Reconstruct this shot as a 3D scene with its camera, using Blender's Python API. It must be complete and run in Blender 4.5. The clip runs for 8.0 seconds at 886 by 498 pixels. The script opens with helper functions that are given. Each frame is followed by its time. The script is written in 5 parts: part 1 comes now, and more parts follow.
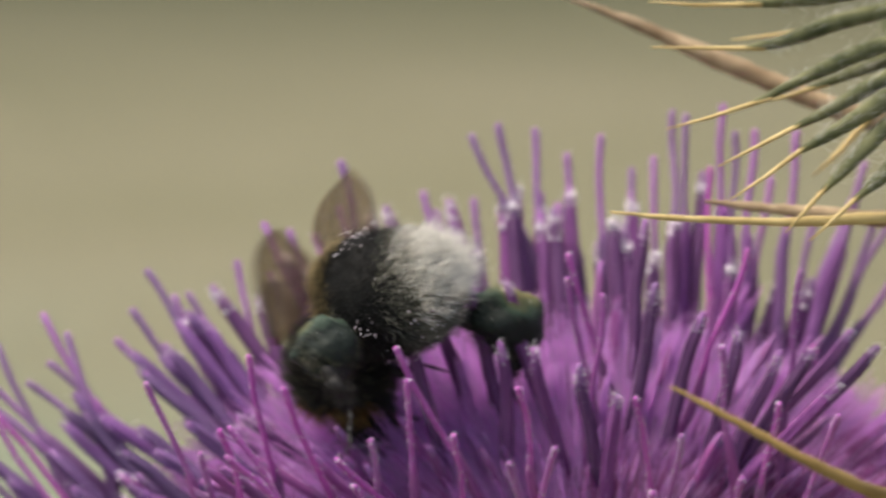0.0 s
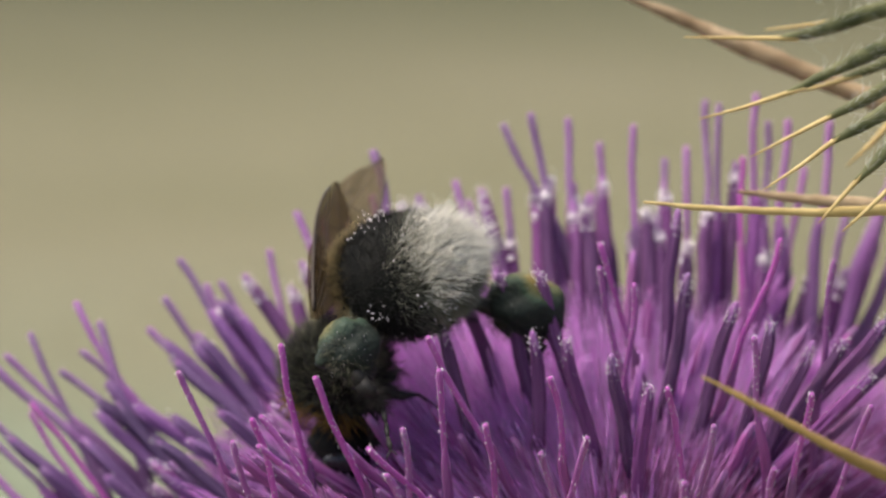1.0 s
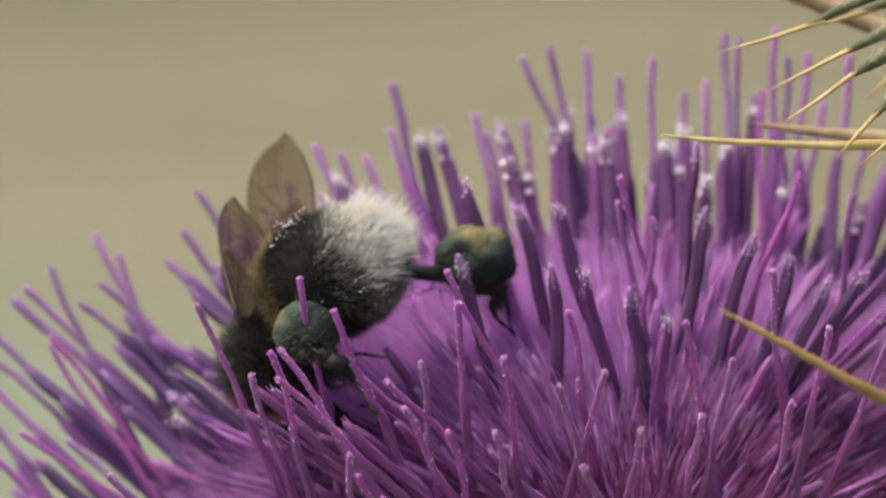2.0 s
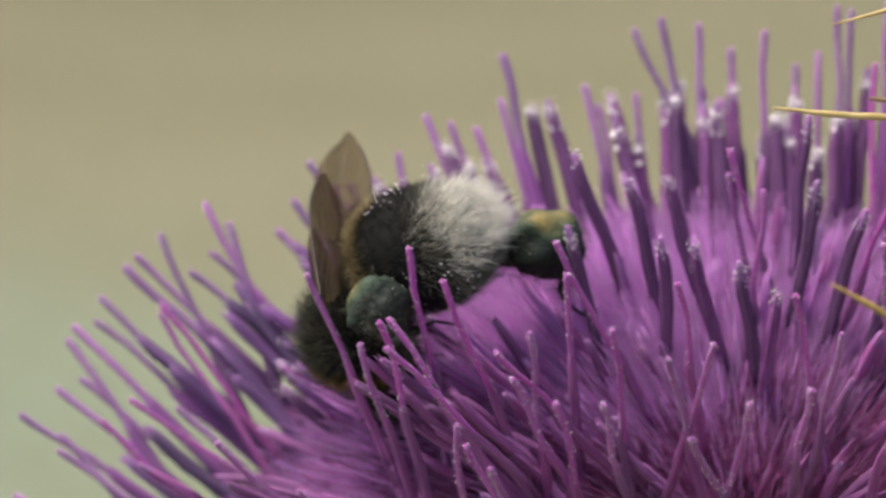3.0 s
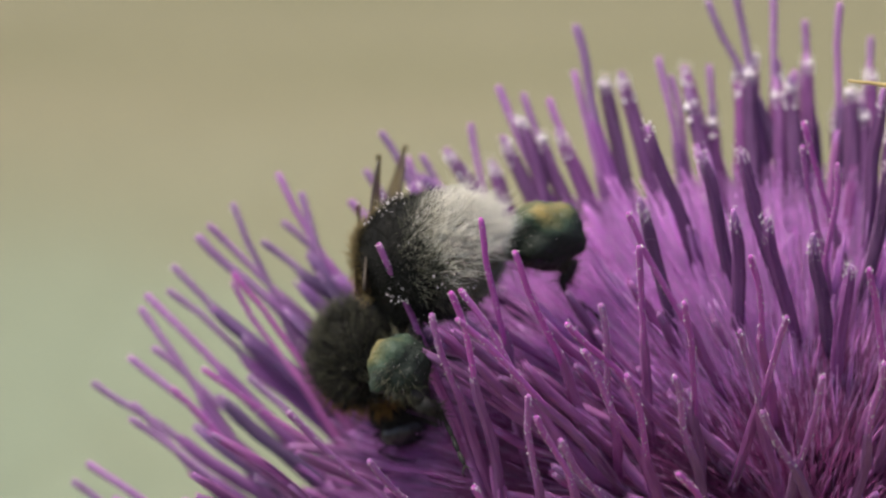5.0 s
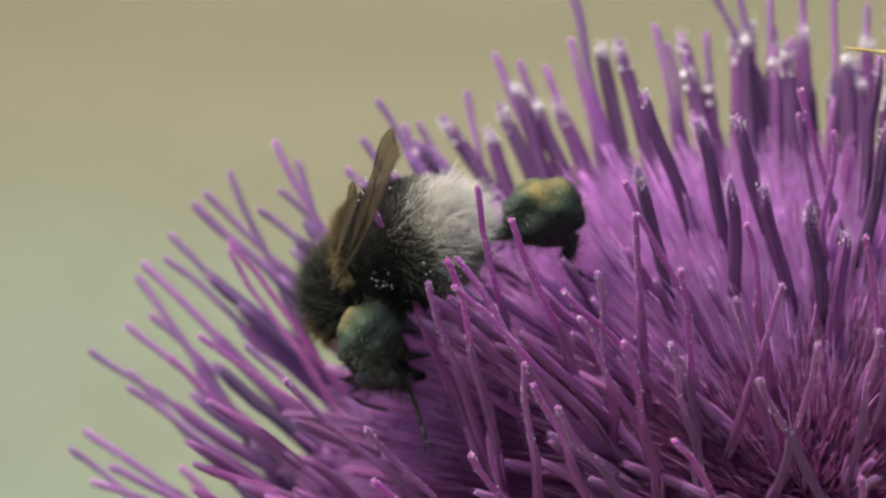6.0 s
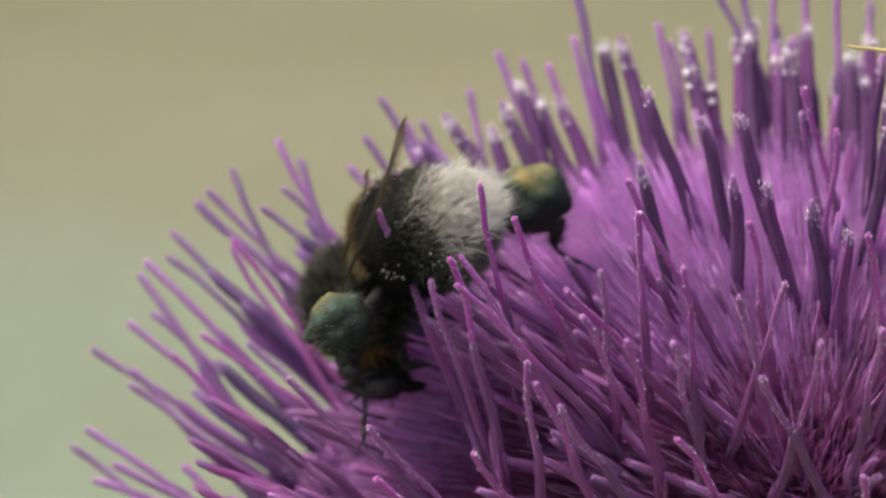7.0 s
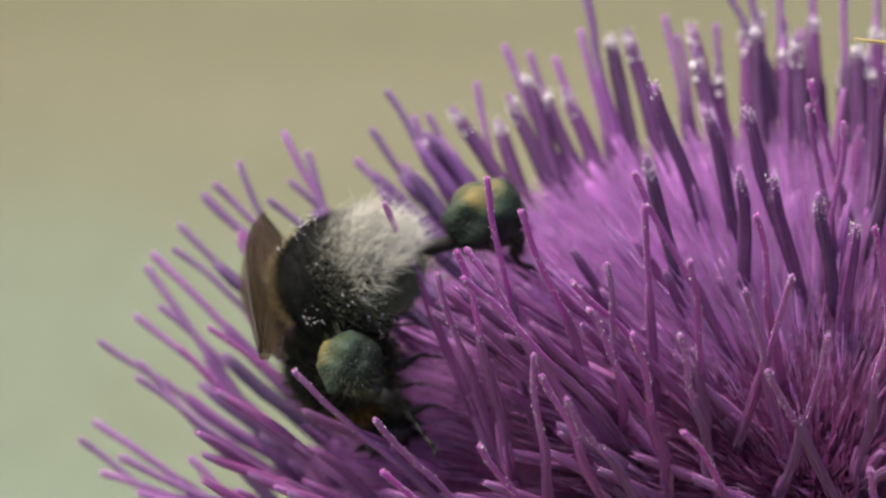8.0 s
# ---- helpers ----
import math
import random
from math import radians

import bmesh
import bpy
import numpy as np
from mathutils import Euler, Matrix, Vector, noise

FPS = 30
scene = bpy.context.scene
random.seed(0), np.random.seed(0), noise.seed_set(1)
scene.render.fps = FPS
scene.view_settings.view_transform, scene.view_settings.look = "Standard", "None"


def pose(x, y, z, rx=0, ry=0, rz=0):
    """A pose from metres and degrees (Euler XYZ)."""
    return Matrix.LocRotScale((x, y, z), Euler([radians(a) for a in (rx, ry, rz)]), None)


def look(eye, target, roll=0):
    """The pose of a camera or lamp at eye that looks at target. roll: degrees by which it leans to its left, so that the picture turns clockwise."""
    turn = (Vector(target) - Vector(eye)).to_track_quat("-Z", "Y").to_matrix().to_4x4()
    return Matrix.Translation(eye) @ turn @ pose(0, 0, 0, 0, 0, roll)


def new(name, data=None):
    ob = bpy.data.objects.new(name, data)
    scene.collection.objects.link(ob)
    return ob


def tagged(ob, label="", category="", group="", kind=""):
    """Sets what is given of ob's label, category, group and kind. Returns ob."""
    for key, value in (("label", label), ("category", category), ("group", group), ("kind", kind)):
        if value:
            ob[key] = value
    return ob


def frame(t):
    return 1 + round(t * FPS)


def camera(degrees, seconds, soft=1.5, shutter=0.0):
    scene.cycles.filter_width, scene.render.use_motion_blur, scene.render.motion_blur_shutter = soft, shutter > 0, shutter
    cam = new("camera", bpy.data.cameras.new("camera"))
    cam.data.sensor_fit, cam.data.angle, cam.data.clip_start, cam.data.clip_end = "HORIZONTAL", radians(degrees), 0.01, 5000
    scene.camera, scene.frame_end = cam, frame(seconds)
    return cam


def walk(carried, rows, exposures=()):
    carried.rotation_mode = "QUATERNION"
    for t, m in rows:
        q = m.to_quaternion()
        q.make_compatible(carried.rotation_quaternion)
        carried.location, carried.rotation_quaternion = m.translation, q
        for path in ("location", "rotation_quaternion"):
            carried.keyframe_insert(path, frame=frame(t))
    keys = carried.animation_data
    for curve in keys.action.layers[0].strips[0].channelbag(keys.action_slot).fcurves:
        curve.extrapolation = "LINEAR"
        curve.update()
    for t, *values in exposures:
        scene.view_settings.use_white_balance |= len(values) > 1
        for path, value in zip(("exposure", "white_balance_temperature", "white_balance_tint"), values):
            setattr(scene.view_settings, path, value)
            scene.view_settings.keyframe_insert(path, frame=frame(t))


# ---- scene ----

# ================= camera =================
MM = 0.001
LEAN = -14.0
HEAD = pose(0, 0, 1.0, LEAN, 0, 0)          # the flower head's frame: its heart, one metre above the meadow
EYE = HEAD @ Vector((-0.02328, -0.1485, 0.02277))
PAN = (                                      # seconds, turn to the left, turn upwards
    (0, -4.850, 3.503),
    (0.2, -4.068, 3.376),
    (0.5, -3.912, 3.330),
    (0.7, -4.206, 3.318),
    (1, -4.175, 3.292),
    (1.5, -3.930, 2.965),
    (1.8, -3.791, 2.868),
    (1.9, -3.803, 2.106),
    (2, -3.791, 1.921),
    (2.2, -3.745, 1.585),
    (3.3, -0.671, 1.319),
    (3.5, -0.394, 1.354),
    (4, -0.093, 1.088),
    (4.5, 0.046, 0.984),
    (6, -0.058, 0.069),
    (6.5, 0.000, 0.000),
    (7, 0.000, 0.035),
    (7.5, 0.035, -0.023),
    (8, 0.139, -0.116),
)
cam = camera(18.0, 8.0, soft=2.3, shutter=0.5)
cam.data.dof.use_dof = True
cam.data.dof.focus_distance = 0.128
cam.data.dof.aperture_fstop = 48.0
walk(cam, [(t, pose(*EYE, 90 + LEAN + up, 0, turn)) for t, turn, up in PAN])

# ================= light =================
world = bpy.data.worlds.new("sky")
scene.world = world
world.use_nodes = True
wn = world.node_tree.nodes
sky = wn.new("ShaderNodeTexSky")
sky.sky_type = "NISHITA"
sky.sun_disc = False
sky.sun_elevation = radians(67)
sky.sun_rotation = radians(286)
sky.dust_density = 5.0
sky.air_density = 0.7
sky.ozone_density = 0.6
world.node_tree.links.new(sky.outputs[0], wn["Background"].inputs["Color"])
wn["Background"].inputs["Strength"].default_value = 0.13
sun = new("sun", bpy.data.lights.new("sun", "SUN"))
sun.data.energy = 1.5
sun.data.angle = radians(25)
sun.data.color = (1.0, 0.95, 0.86)
sun.matrix_world = look((-0.35, -0.16, 1.9), (0, 0, 1.0))
scene.view_settings.exposure = 0.98


# ================= materials =================
class Mat:
    """A small builder of node materials."""

    def __init__(self, name):
        self.m = bpy.data.materials.new(name)
        self.m.use_nodes = True
        self.n, self.l = self.m.node_tree.nodes, self.m.node_tree.links
        self.b = self.n["Principled BSDF"]

    def node(self, kind, **values):
        nd = self.n.new(kind)
        for k, v in values.items():
            nd.inputs[k].default_value = v
        return nd

    def link(self, a, b):
        self.l.new(a, b)

    def noise(self, scale, detail=4.0, space="Object"):
        tc = self.node("ShaderNodeTexCoord")
        nz = self.node("ShaderNodeTexNoise", Scale=scale, Detail=detail)
        self.link(tc.outputs[space], nz.inputs["Vector"])
        return nz.outputs["Fac"]

    def ramp(self, fac, stops):
        rp = self.node("ShaderNodeValToRGB")
        e = rp.color_ramp.elements
        while len(e) < len(stops):
            e.new(0.5)
        for el, (p, c) in zip(e, stops):
            el.position, el.color = p, (*c, 1)
        self.link(fac, rp.inputs["Fac"])
        return rp.outputs["Color"]

    def mix(self, fac, a, b, mode="MIX"):
        mx = self.node("ShaderNodeMix")
        mx.data_type, mx.blend_type = "RGBA", mode
        for sock, v in ((mx.inputs[0], fac), (mx.inputs[6], a), (mx.inputs[7], b)):
            if hasattr(v, "is_linked"):
                self.link(v, sock)
            else:
                sock.default_value = v if not isinstance(v, tuple) else (*v, 1)
        return mx.outputs[2]

    def hsv(self, col, rnd, hue=0.02, val=0.3, sat=0.15):
        h = self.node("ShaderNodeHueSaturation")
        for i, span, mid in (("Hue", hue, 0.5), ("Value", val, 1.0), ("Saturation", sat, 1.0)):
            mr = self.node("ShaderNodeMapRange")
            mr.inputs["To Min"].default_value, mr.inputs["To Max"].default_value = mid - span, mid + span
            self.link(rnd, mr.inputs["Value"])
            self.link(mr.outputs["Result"], h.inputs[i])
        self.link(col, h.inputs["Color"])
        return h.outputs["Color"]

    def bump(self, fac, strength, dist):
        bp = self.node("ShaderNodeBump", Strength=strength, Distance=dist)
        self.link(fac, bp.inputs["Height"])
        self.link(bp.outputs["Normal"], self.b.inputs["Normal"])

    def done(self, col=None, rough=0.6, translucent=0.0, spec=0.3, sheen=0.0):
        self.b.inputs["Roughness"].default_value = rough
        self.b.inputs["Specular IOR Level"].default_value = spec
        if sheen:
            self.b.inputs["Sheen Weight"].default_value = sheen
            self.b.inputs["Sheen Tint"].default_value = (1.0, 0.62, 0.92, 1)
        if col is not None:
            self.link(col, self.b.inputs["Base Color"])
        if translucent and col is not None:
            tr = self.node("ShaderNodeBsdfTranslucent")
            self.link(col, tr.inputs["Color"])
            ms = self.node("ShaderNodeMixShader", Fac=translucent)
            self.link(self.b.outputs[0], ms.inputs[1])
            self.link(tr.outputs[0], ms.inputs[2])
            self.link(ms.outputs[0], self.n["Material Output"].inputs["Surface"])
        return self.m


def petal_like(name, low, high, rnd_kind, val=0.22, translucent=0.25, rough=0.55, hue=0.012, streak=900, sheen=0.0, spec=0.25, bump=0.35):
    """Plant tissue with fine grain along its length and a shade of its own for each piece."""
    m = Mat(name)
    tc = m.node("ShaderNodeTexCoord")
    mp = m.node("ShaderNodeMapping")
    mp.inputs["Scale"].default_value = (streak * 4, streak * 4, streak * 0.4)
    m.link(tc.outputs["Object"], mp.inputs["Vector"])
    nz = m.node("ShaderNodeTexNoise", Scale=1.0, Detail=3.0)
    m.link(mp.outputs["Vector"], nz.inputs["Vector"])
    col = m.ramp(nz.outputs["Fac"], ((0.32, low), (0.68, high)))
    if rnd_kind == "island":
        rnd = m.node("ShaderNodeNewGeometry").outputs["Random Per Island"]
    else:
        rnd = m.node("ShaderNodeObjectInfo").outputs["Random"]
    col = m.hsv(col, rnd, hue, val, 0.12)
    m.bump(nz.outputs["Fac"], bump, 0.00005)
    return m.done(col, rough, translucent, spec, sheen)


def plain(name, low, high, scale, rough=0.5, spec=0.3, bump=0.3, dist=0.00005, translucent=0.0):
    m = Mat(name)
    f = m.noise(scale)
    col = m.ramp(f, ((0.3, low), (0.7, high)))
    if bump:
        m.bump(f, bump, dist)
    return m.done(col, rough, translucent, spec)


COROLLA = petal_like("corolla lilac", (0.60, 0.30, 0.635), (0.75, 0.435, 0.78), "object", 0.15, translucent=0.45, rough=0.8, spec=0.1)
COROLLA_MASS = petal_like("corolla lilac mass", (0.765, 0.475, 0.80), (0.885, 0.605, 0.905), "island", 0.13, translucent=0.8, rough=0.9, spec=0.05, bump=0.1)
COROLLA_DARK = petal_like("darker corolla", (0.39, 0.155, 0.38), (0.52, 0.235, 0.505), "object", 0.15, 0.3, 0.85, spec=0.1)
# darker copy of the lilac lobes: shade low on the head, as colour
SHADED_LOBES = petal_like("shaded lobes", (0.43, 0.175, 0.42), (0.56, 0.27, 0.545), "island", 0.2, 0.4, 0.85, spec=0.1)
ANTHER = petal_like("anther violet", (0.155, 0.056, 0.162), (0.255, 0.106, 0.262), "object", 0.3, 0.1, 0.85, spec=0.1)
ANTHER_PALE = petal_like("anther mauve", (0.205, 0.088, 0.235), (0.305, 0.145, 0.34), "object", 0.25, 0.2, 0.85, spec=0.1)
ANTHER_BLUE = petal_like("anther blue violet", (0.135, 0.068, 0.175), (0.235, 0.130, 0.290), "object", 0.3, 0.1, 0.85, spec=0.1)
ANTHER_DULL = petal_like("dull anther maroon", (0.33, 0.112, 0.305), (0.45, 0.178, 0.415), "object", 0.2, 0.35, 0.85, spec=0.1)
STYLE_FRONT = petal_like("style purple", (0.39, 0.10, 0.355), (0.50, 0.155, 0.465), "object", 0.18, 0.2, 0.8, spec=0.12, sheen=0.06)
STYLE = petal_like("style magenta", (0.30, 0.14, 0.325), (0.41, 0.215, 0.435), "object", 0.2, 0.12, 0.85, spec=0.12)
# maroon of closed florets, also standing in for shade low in front
CLOSED_SHADED = petal_like("closed floret shaded maroon", (0.41, 0.15, 0.355), (0.52, 0.22, 0.46), "island", 0.08, translucent=0.72, rough=0.85, spec=0.1, bump=0.1)
POLLEN = plain("pollen grains", (0.70, 0.61, 0.64), (0.90, 0.84, 0.84), 3000, 0.9, 0.1, 0.0)
BRACT = plain("bract green", (0.048, 0.056, 0.017), (0.175, 0.172, 0.072), 700, 0.6, 0.3, 0.6, 0.0001)
SPINE = plain("spine straw", (0.38, 0.26, 0.08), (0.66, 0.50, 0.21), 500, 0.45, 0.4)
DRY = plain("dry spine brown", (0.20, 0.125, 0.06), (0.52, 0.38, 0.225), 520, 0.6, 0.3, 1.0, 0.0003)
OCHRE = plain("awn ochre", (0.22, 0.13, 0.04), (0.40, 0.26, 0.09), 400, 0.5, 0.3)
WOOL = plain("cobweb wool", (0.55, 0.53, 0.48), (0.75, 0.73, 0.68), 900, 0.9, 0.1, 0.0)
STEM = plain("stem green", (0.07, 0.09, 0.04), (0.16, 0.17, 0.09), 120, 0.65, 0.2, 0.5, 0.0003)
RECEPT = plain("receptacle", (0.12, 0.05, 0.13), (0.20, 0.09, 0.20), 400, 0.8)
CHITIN = plain("black chitin", (0.008, 0.008, 0.007), (0.018, 0.017, 0.0145), 900, 0.75, 0.1, 0.25)
LEG = plain("dark leg chitin", (0.008, 0.007, 0.006), (0.030, 0.026, 0.021), 1200, 0.6, 0.3, 0.3)
FUR_BLACK = plain("black fur", (0.012, 0.012, 0.010), (0.030, 0.028, 0.024), 500, 0.6, 0.2, 0)
FUR_GREY = plain("grey fur", (0.125, 0.122, 0.09), (0.30, 0.285, 0.22), 600, 0.7, 0.2, 0)
FUR_WHITE = plain("white fur", (0.74, 0.71, 0.61), (0.90, 0.87, 0.78), 500, 0.7, 0.2, 0, translucent=0.25)
FUR_YELLOW = plain("yellow fur", (0.22, 0.13, 0.025), (0.40, 0.26, 0.07), 600, 0.7, 0.2, 0, translucent=0.2)
FUR_OLIVE = plain("olive grey hair", (0.06, 0.06, 0.04), (0.15, 0.14, 0.09), 600, 0.7, 0.2, 0)
FUR_TAN = plain("tan fur", (0.20, 0.15, 0.07), (0.34, 0.26, 0.13), 600, 0.7, 0.2, 0)
VEIN = plain("wing vein", (0.022, 0.014, 0.008), (0.05, 0.033, 0.02), 800, 0.5, 0.3, 0)
EYE_MAT = plain("compound eye", (0.010, 0.009, 0.009), (0.03, 0.028, 0.028), 6000, 0.25, 0.5, 0.3)


def load_material():
    """Pressed pollen: dark bottle green with an ochre crown."""
    m = Mat("pressed pollen load")
    tc = m.node("ShaderNodeTexCoord")
    sep = m.node("ShaderNodeSeparateXYZ")
    m.link(tc.outputs["Object"], sep.inputs[0])
    nz = m.noise(500, 5)
    ad = m.node("ShaderNodeMath")
    ad.operation = "MULTIPLY_ADD"
    m.link(nz, ad.inputs[0])
    ad.inputs[1].default_value = 0.0022
    m.link(sep.outputs["Z"], ad.inputs[2])
    mr = m.node("ShaderNodeMapRange")
    mr.inputs["From Min"].default_value, mr.inputs["From Max"].default_value = 0.0006, 0.0034
    m.link(ad.outputs[0], mr.inputs["Value"])
    col = m.ramp(mr.outputs["Result"], ((0.36, (0.014, 0.020, 0.014)), (0.52, (0.034, 0.058, 0.036)), (0.63, (0.085, 0.088, 0.036)), (0.80, (0.23, 0.17, 0.05))))
    fine = m.noise(4500, 3)
    m.bump(fine, 0.8, 0.00015)
    return m.done(col, 0.62, 0, 0.25)


def wing_material():
    """A thin brown membrane, partly clear, with a soft gloss."""
    m = Mat("wing membrane")
    tc = m.node("ShaderNodeTexCoord")
    mp = m.node("ShaderNodeMapping")
    mp.inputs["Scale"].default_value = (130, 1100, 1100)
    m.link(tc.outputs["Object"], mp.inputs["Vector"])
    nz = m.node("ShaderNodeTexNoise", Scale=1.0, Detail=3.0)
    m.link(mp.outputs["Vector"], nz.inputs["Vector"])
    f = nz.outputs["Fac"]
    col = m.ramp(f, ((0.3, (0.050, 0.036, 0.022)), (0.7, (0.150, 0.113, 0.070))))
    m.bump(f, 0.6, 0.0003)
    m.done(col, 0.5, 0.15, 0.25)
    surf = m.n["Material Output"].inputs["Surface"]
    last = surf.links[0].from_socket
    tp = m.node("ShaderNodeBsdfTransparent", Color=(0.74, 0.65, 0.50, 1))
    ms = m.node("ShaderNodeMixShader", Fac=0.64)
    m.link(tp.outputs[0], ms.inputs[1])
    m.link(last, ms.inputs[2])
    m.link(ms.outputs[0], surf)
    return m.m


def meadow_material():
    """Dry summer meadow: straw and olive, with a fresher green stretch."""
    m = Mat("meadow")
    tc = m.node("ShaderNodeTexCoord")
    nz = m.node("ShaderNodeTexNoise", Scale=0.35, Detail=3.0)
    m.link(tc.outputs["Object"], nz.inputs["Vector"])
    col = m.ramp(nz.outputs["Fac"], ((0.35, (0.158, 0.150, 0.088)), (0.65, (0.198, 0.182, 0.115))))
    sep = m.node("ShaderNodeSeparateXYZ")
    m.link(tc.outputs["Object"], sep.inputs[0])
    # fresher grass close by, to the west
    g1 = m.node("ShaderNodeMapRange")
    g1.inputs["From Min"].default_value, g1.inputs["From Max"].default_value = 6.2, 3.35
    g1.interpolation_type = "SMOOTHSTEP"
    wob = m.node("ShaderNodeTexNoise", Scale=0.55, Detail=3.0)
    m.link(tc.outputs["Object"], wob.inputs["Vector"])
    bent = m.node("ShaderNodeMath")
    bent.operation = "MULTIPLY_ADD"
    m.link(wob.outputs["Fac"], bent.inputs[0])
    bent.inputs[1].default_value = 0.9
    m.link(sep.outputs["Y"], bent.inputs[2])
    m.link(bent.outputs[0], g1.inputs["Value"])
    g2 = m.node("ShaderNodeMapRange")
    g2.inputs["From Min"].default_value, g2.inputs["From Max"].default_value = 0.35, -0.75
    g2.interpolation_type = "SMOOTHSTEP"
    rag = m.node("ShaderNodeTexNoise", Scale=0.8, Detail=5.0)
    m.link(tc.outputs["Object"], rag.inputs["Vector"])
    cen = m.node("ShaderNodeMath")
    cen.operation = "MULTIPLY_ADD"
    m.link(rag.outputs["Fac"], cen.inputs[0])
    cen.inputs[1].default_value = 2.4
    cen.inputs[2].default_value = -1.2
    edge = m.node("ShaderNodeMath")
    m.link(cen.outputs[0], edge.inputs[0])
    m.link(sep.outputs["X"], edge.inputs[1])
    m.link(edge.outputs[0], g2.inputs["Value"])
    mu = m.node("ShaderNodeMath")
    mu.operation = "MULTIPLY"
    m.link(g1.outputs["Result"], mu.inputs[0])
    m.link(g2.outputs["Result"], mu.inputs[1])
    col = m.mix(mu.outputs[0], col, (0.186, 0.219, 0.151))
    # darker olive pasture further off
    far = m.node("ShaderNodeMapRange")
    far.inputs["From Min"].default_value, far.inputs["From Max"].default_value = 6.0, 13.0
    far.interpolation_type = "SMOOTHSTEP"
    m.link(sep.outputs["Y"], far.inputs["Value"])
    col = m.mix(far.outputs["Result"], col, (0.076, 0.076, 0.0415))
    fine = m.noise(14.0, 6)
    col = m.mix(0.35, col, m.ramp(fine, ((0.3, (0.55, 0.55, 0.5)), (0.7, (1.0, 1.0, 1.0)))), "MULTIPLY")
    m.bump(fine, 0.5, 0.03)
    return m.done(col, 0.95, 0, 0.05)


LOAD, WING, MEADOW = load_material(), wing_material(), meadow_material()


# ================= mesh helpers =================
def mesh_of(name, verts, faces, material, smooth=True):
    me = bpy.data.meshes.new(name)
    me.from_pydata([tuple(v) for v in verts], [], [tuple(f) for f in faces])
    if smooth:
        me.polygons.foreach_set("use_smooth", [True] * len(me.polygons))
    me.materials.append(material)
    me.update()
    return me


def put(name, me, parent=None, m=None, label=""):
    ob = new(name, me)
    if parent is not None:
        ob.parent = parent
    if m is not None:
        ob.matrix_basis = m
    if label:
        ob["label"] = label
    return ob


class Build:
    """Gathers rings, tubes, grains and hairs into one mesh."""

    def __init__(self):
        self.v, self.f = [], []

    def rings(self, path, radii, sides=6, caps=True, flat=1.0):
        """A tube along path; radii one for each point; flat squeezes one width."""
        path = [Vector(p) for p in path]
        start = len(self.v)
        ref = Vector((0.13, 0.92, 0.21))
        for i, p in enumerate(path):
            d = (path[min(i + 1, len(path) - 1)] - path[max(i - 1, 0)]).normalized()
            a = d.cross(ref).normalized()
            b = d.cross(a)
            for k in range(sides):
                w = 2 * math.pi * k / sides
                self.v.append(p + radii[i] * (math.cos(w) * a + flat * math.sin(w) * b))
        for i in range(len(path) - 1):
            for k in range(sides):
                n = (k + 1) % sides
                self.f.append((start + i * sides + k, start + i * sides + n, start + (i + 1) * sides + n, start + (i + 1) * sides + k))
        if caps:
            self.f.append(tuple(start + k for k in reversed(range(sides))))
            self.f.append(tuple(start + (len(path) - 1) * sides + k for k in range(sides)))
        return self

    def grain(self, p, r):
        """A small eight-sided grain."""
        s = len(self.v)
        p = Vector(p)
        for d in ((1, 0, 0), (-1, 0, 0), (0, 1, 0), (0, -1, 0), (0, 0, 1), (0, 0, -1)):
            self.v.append(p + r * Vector(d))
        for a, b, c in ((0, 2, 4), (2, 1, 4), (1, 3, 4), (3, 0, 4), (2, 0, 5), (1, 2, 5), (3, 1, 5), (0, 3, 5)):
            self.f.append((s + a, s + b, s + c))
        return self

    def hair(self, p, d, length, r, bend=None):
        """A three-sided hair, thinning to its tip, in two joints."""
        p, d = Vector(p), Vector(d).normalized()
        a = d.orthogonal().normalized()
        b = d.cross(a)
        s = len(self.v)
        mid = p + d * length * 0.55
        tip = p + d * length + (Vector(bend) * length if bend is not None else Vector())
        for q, rr in ((p, r), (mid, r * 0.75)):
            for k in range(3):
                w = 2.0944 * k
                self.v.append(q + rr * (math.cos(w) * a + math.sin(w) * b))
        self.v.append(tip)
        for k in range(3):
            n = (k + 1) % 3
            self.f.append((s + k, s + n, s + 3 + n, s + 3 + k))
            self.f.append((s + 3 + k, s + 3 + n, s + 6))
        return self

    def ellipsoid(self, c, semi, nu=14, nv=10, wobble=0.0, seed=0, lumps=0.0):
        c = Vector(c)
        s = len(self.v)
        for j in range(nv + 1):
            th = math.pi * j / nv
            for i in range(nu):
                ph = 2 * math.pi * i / nu
                d = Vector((math.cos(th), math.sin(th) * math.cos(ph), math.sin(th) * math.sin(ph)))
                k = 1 + wobble * noise.noise(d * 1.7 + Vector((seed, 0, 0))) + lumps * noise.noise(d * 6 + Vector((0, seed, 0)))
                self.v.append(c + Vector((d.x * semi[0], d.y * semi[1], d.z * semi[2])) * k)
        for j in range(nv):
            for i in range(nu):
                n = (i + 1) % nu
                self.f.append((s + j * nu + i, s + j * nu + n, s + (j + 1) * nu + n, s + (j + 1) * nu + i))
        return self

    def mesh(self, name, material, smooth=True):
        return mesh_of(name, self.v, self.f, material, smooth)


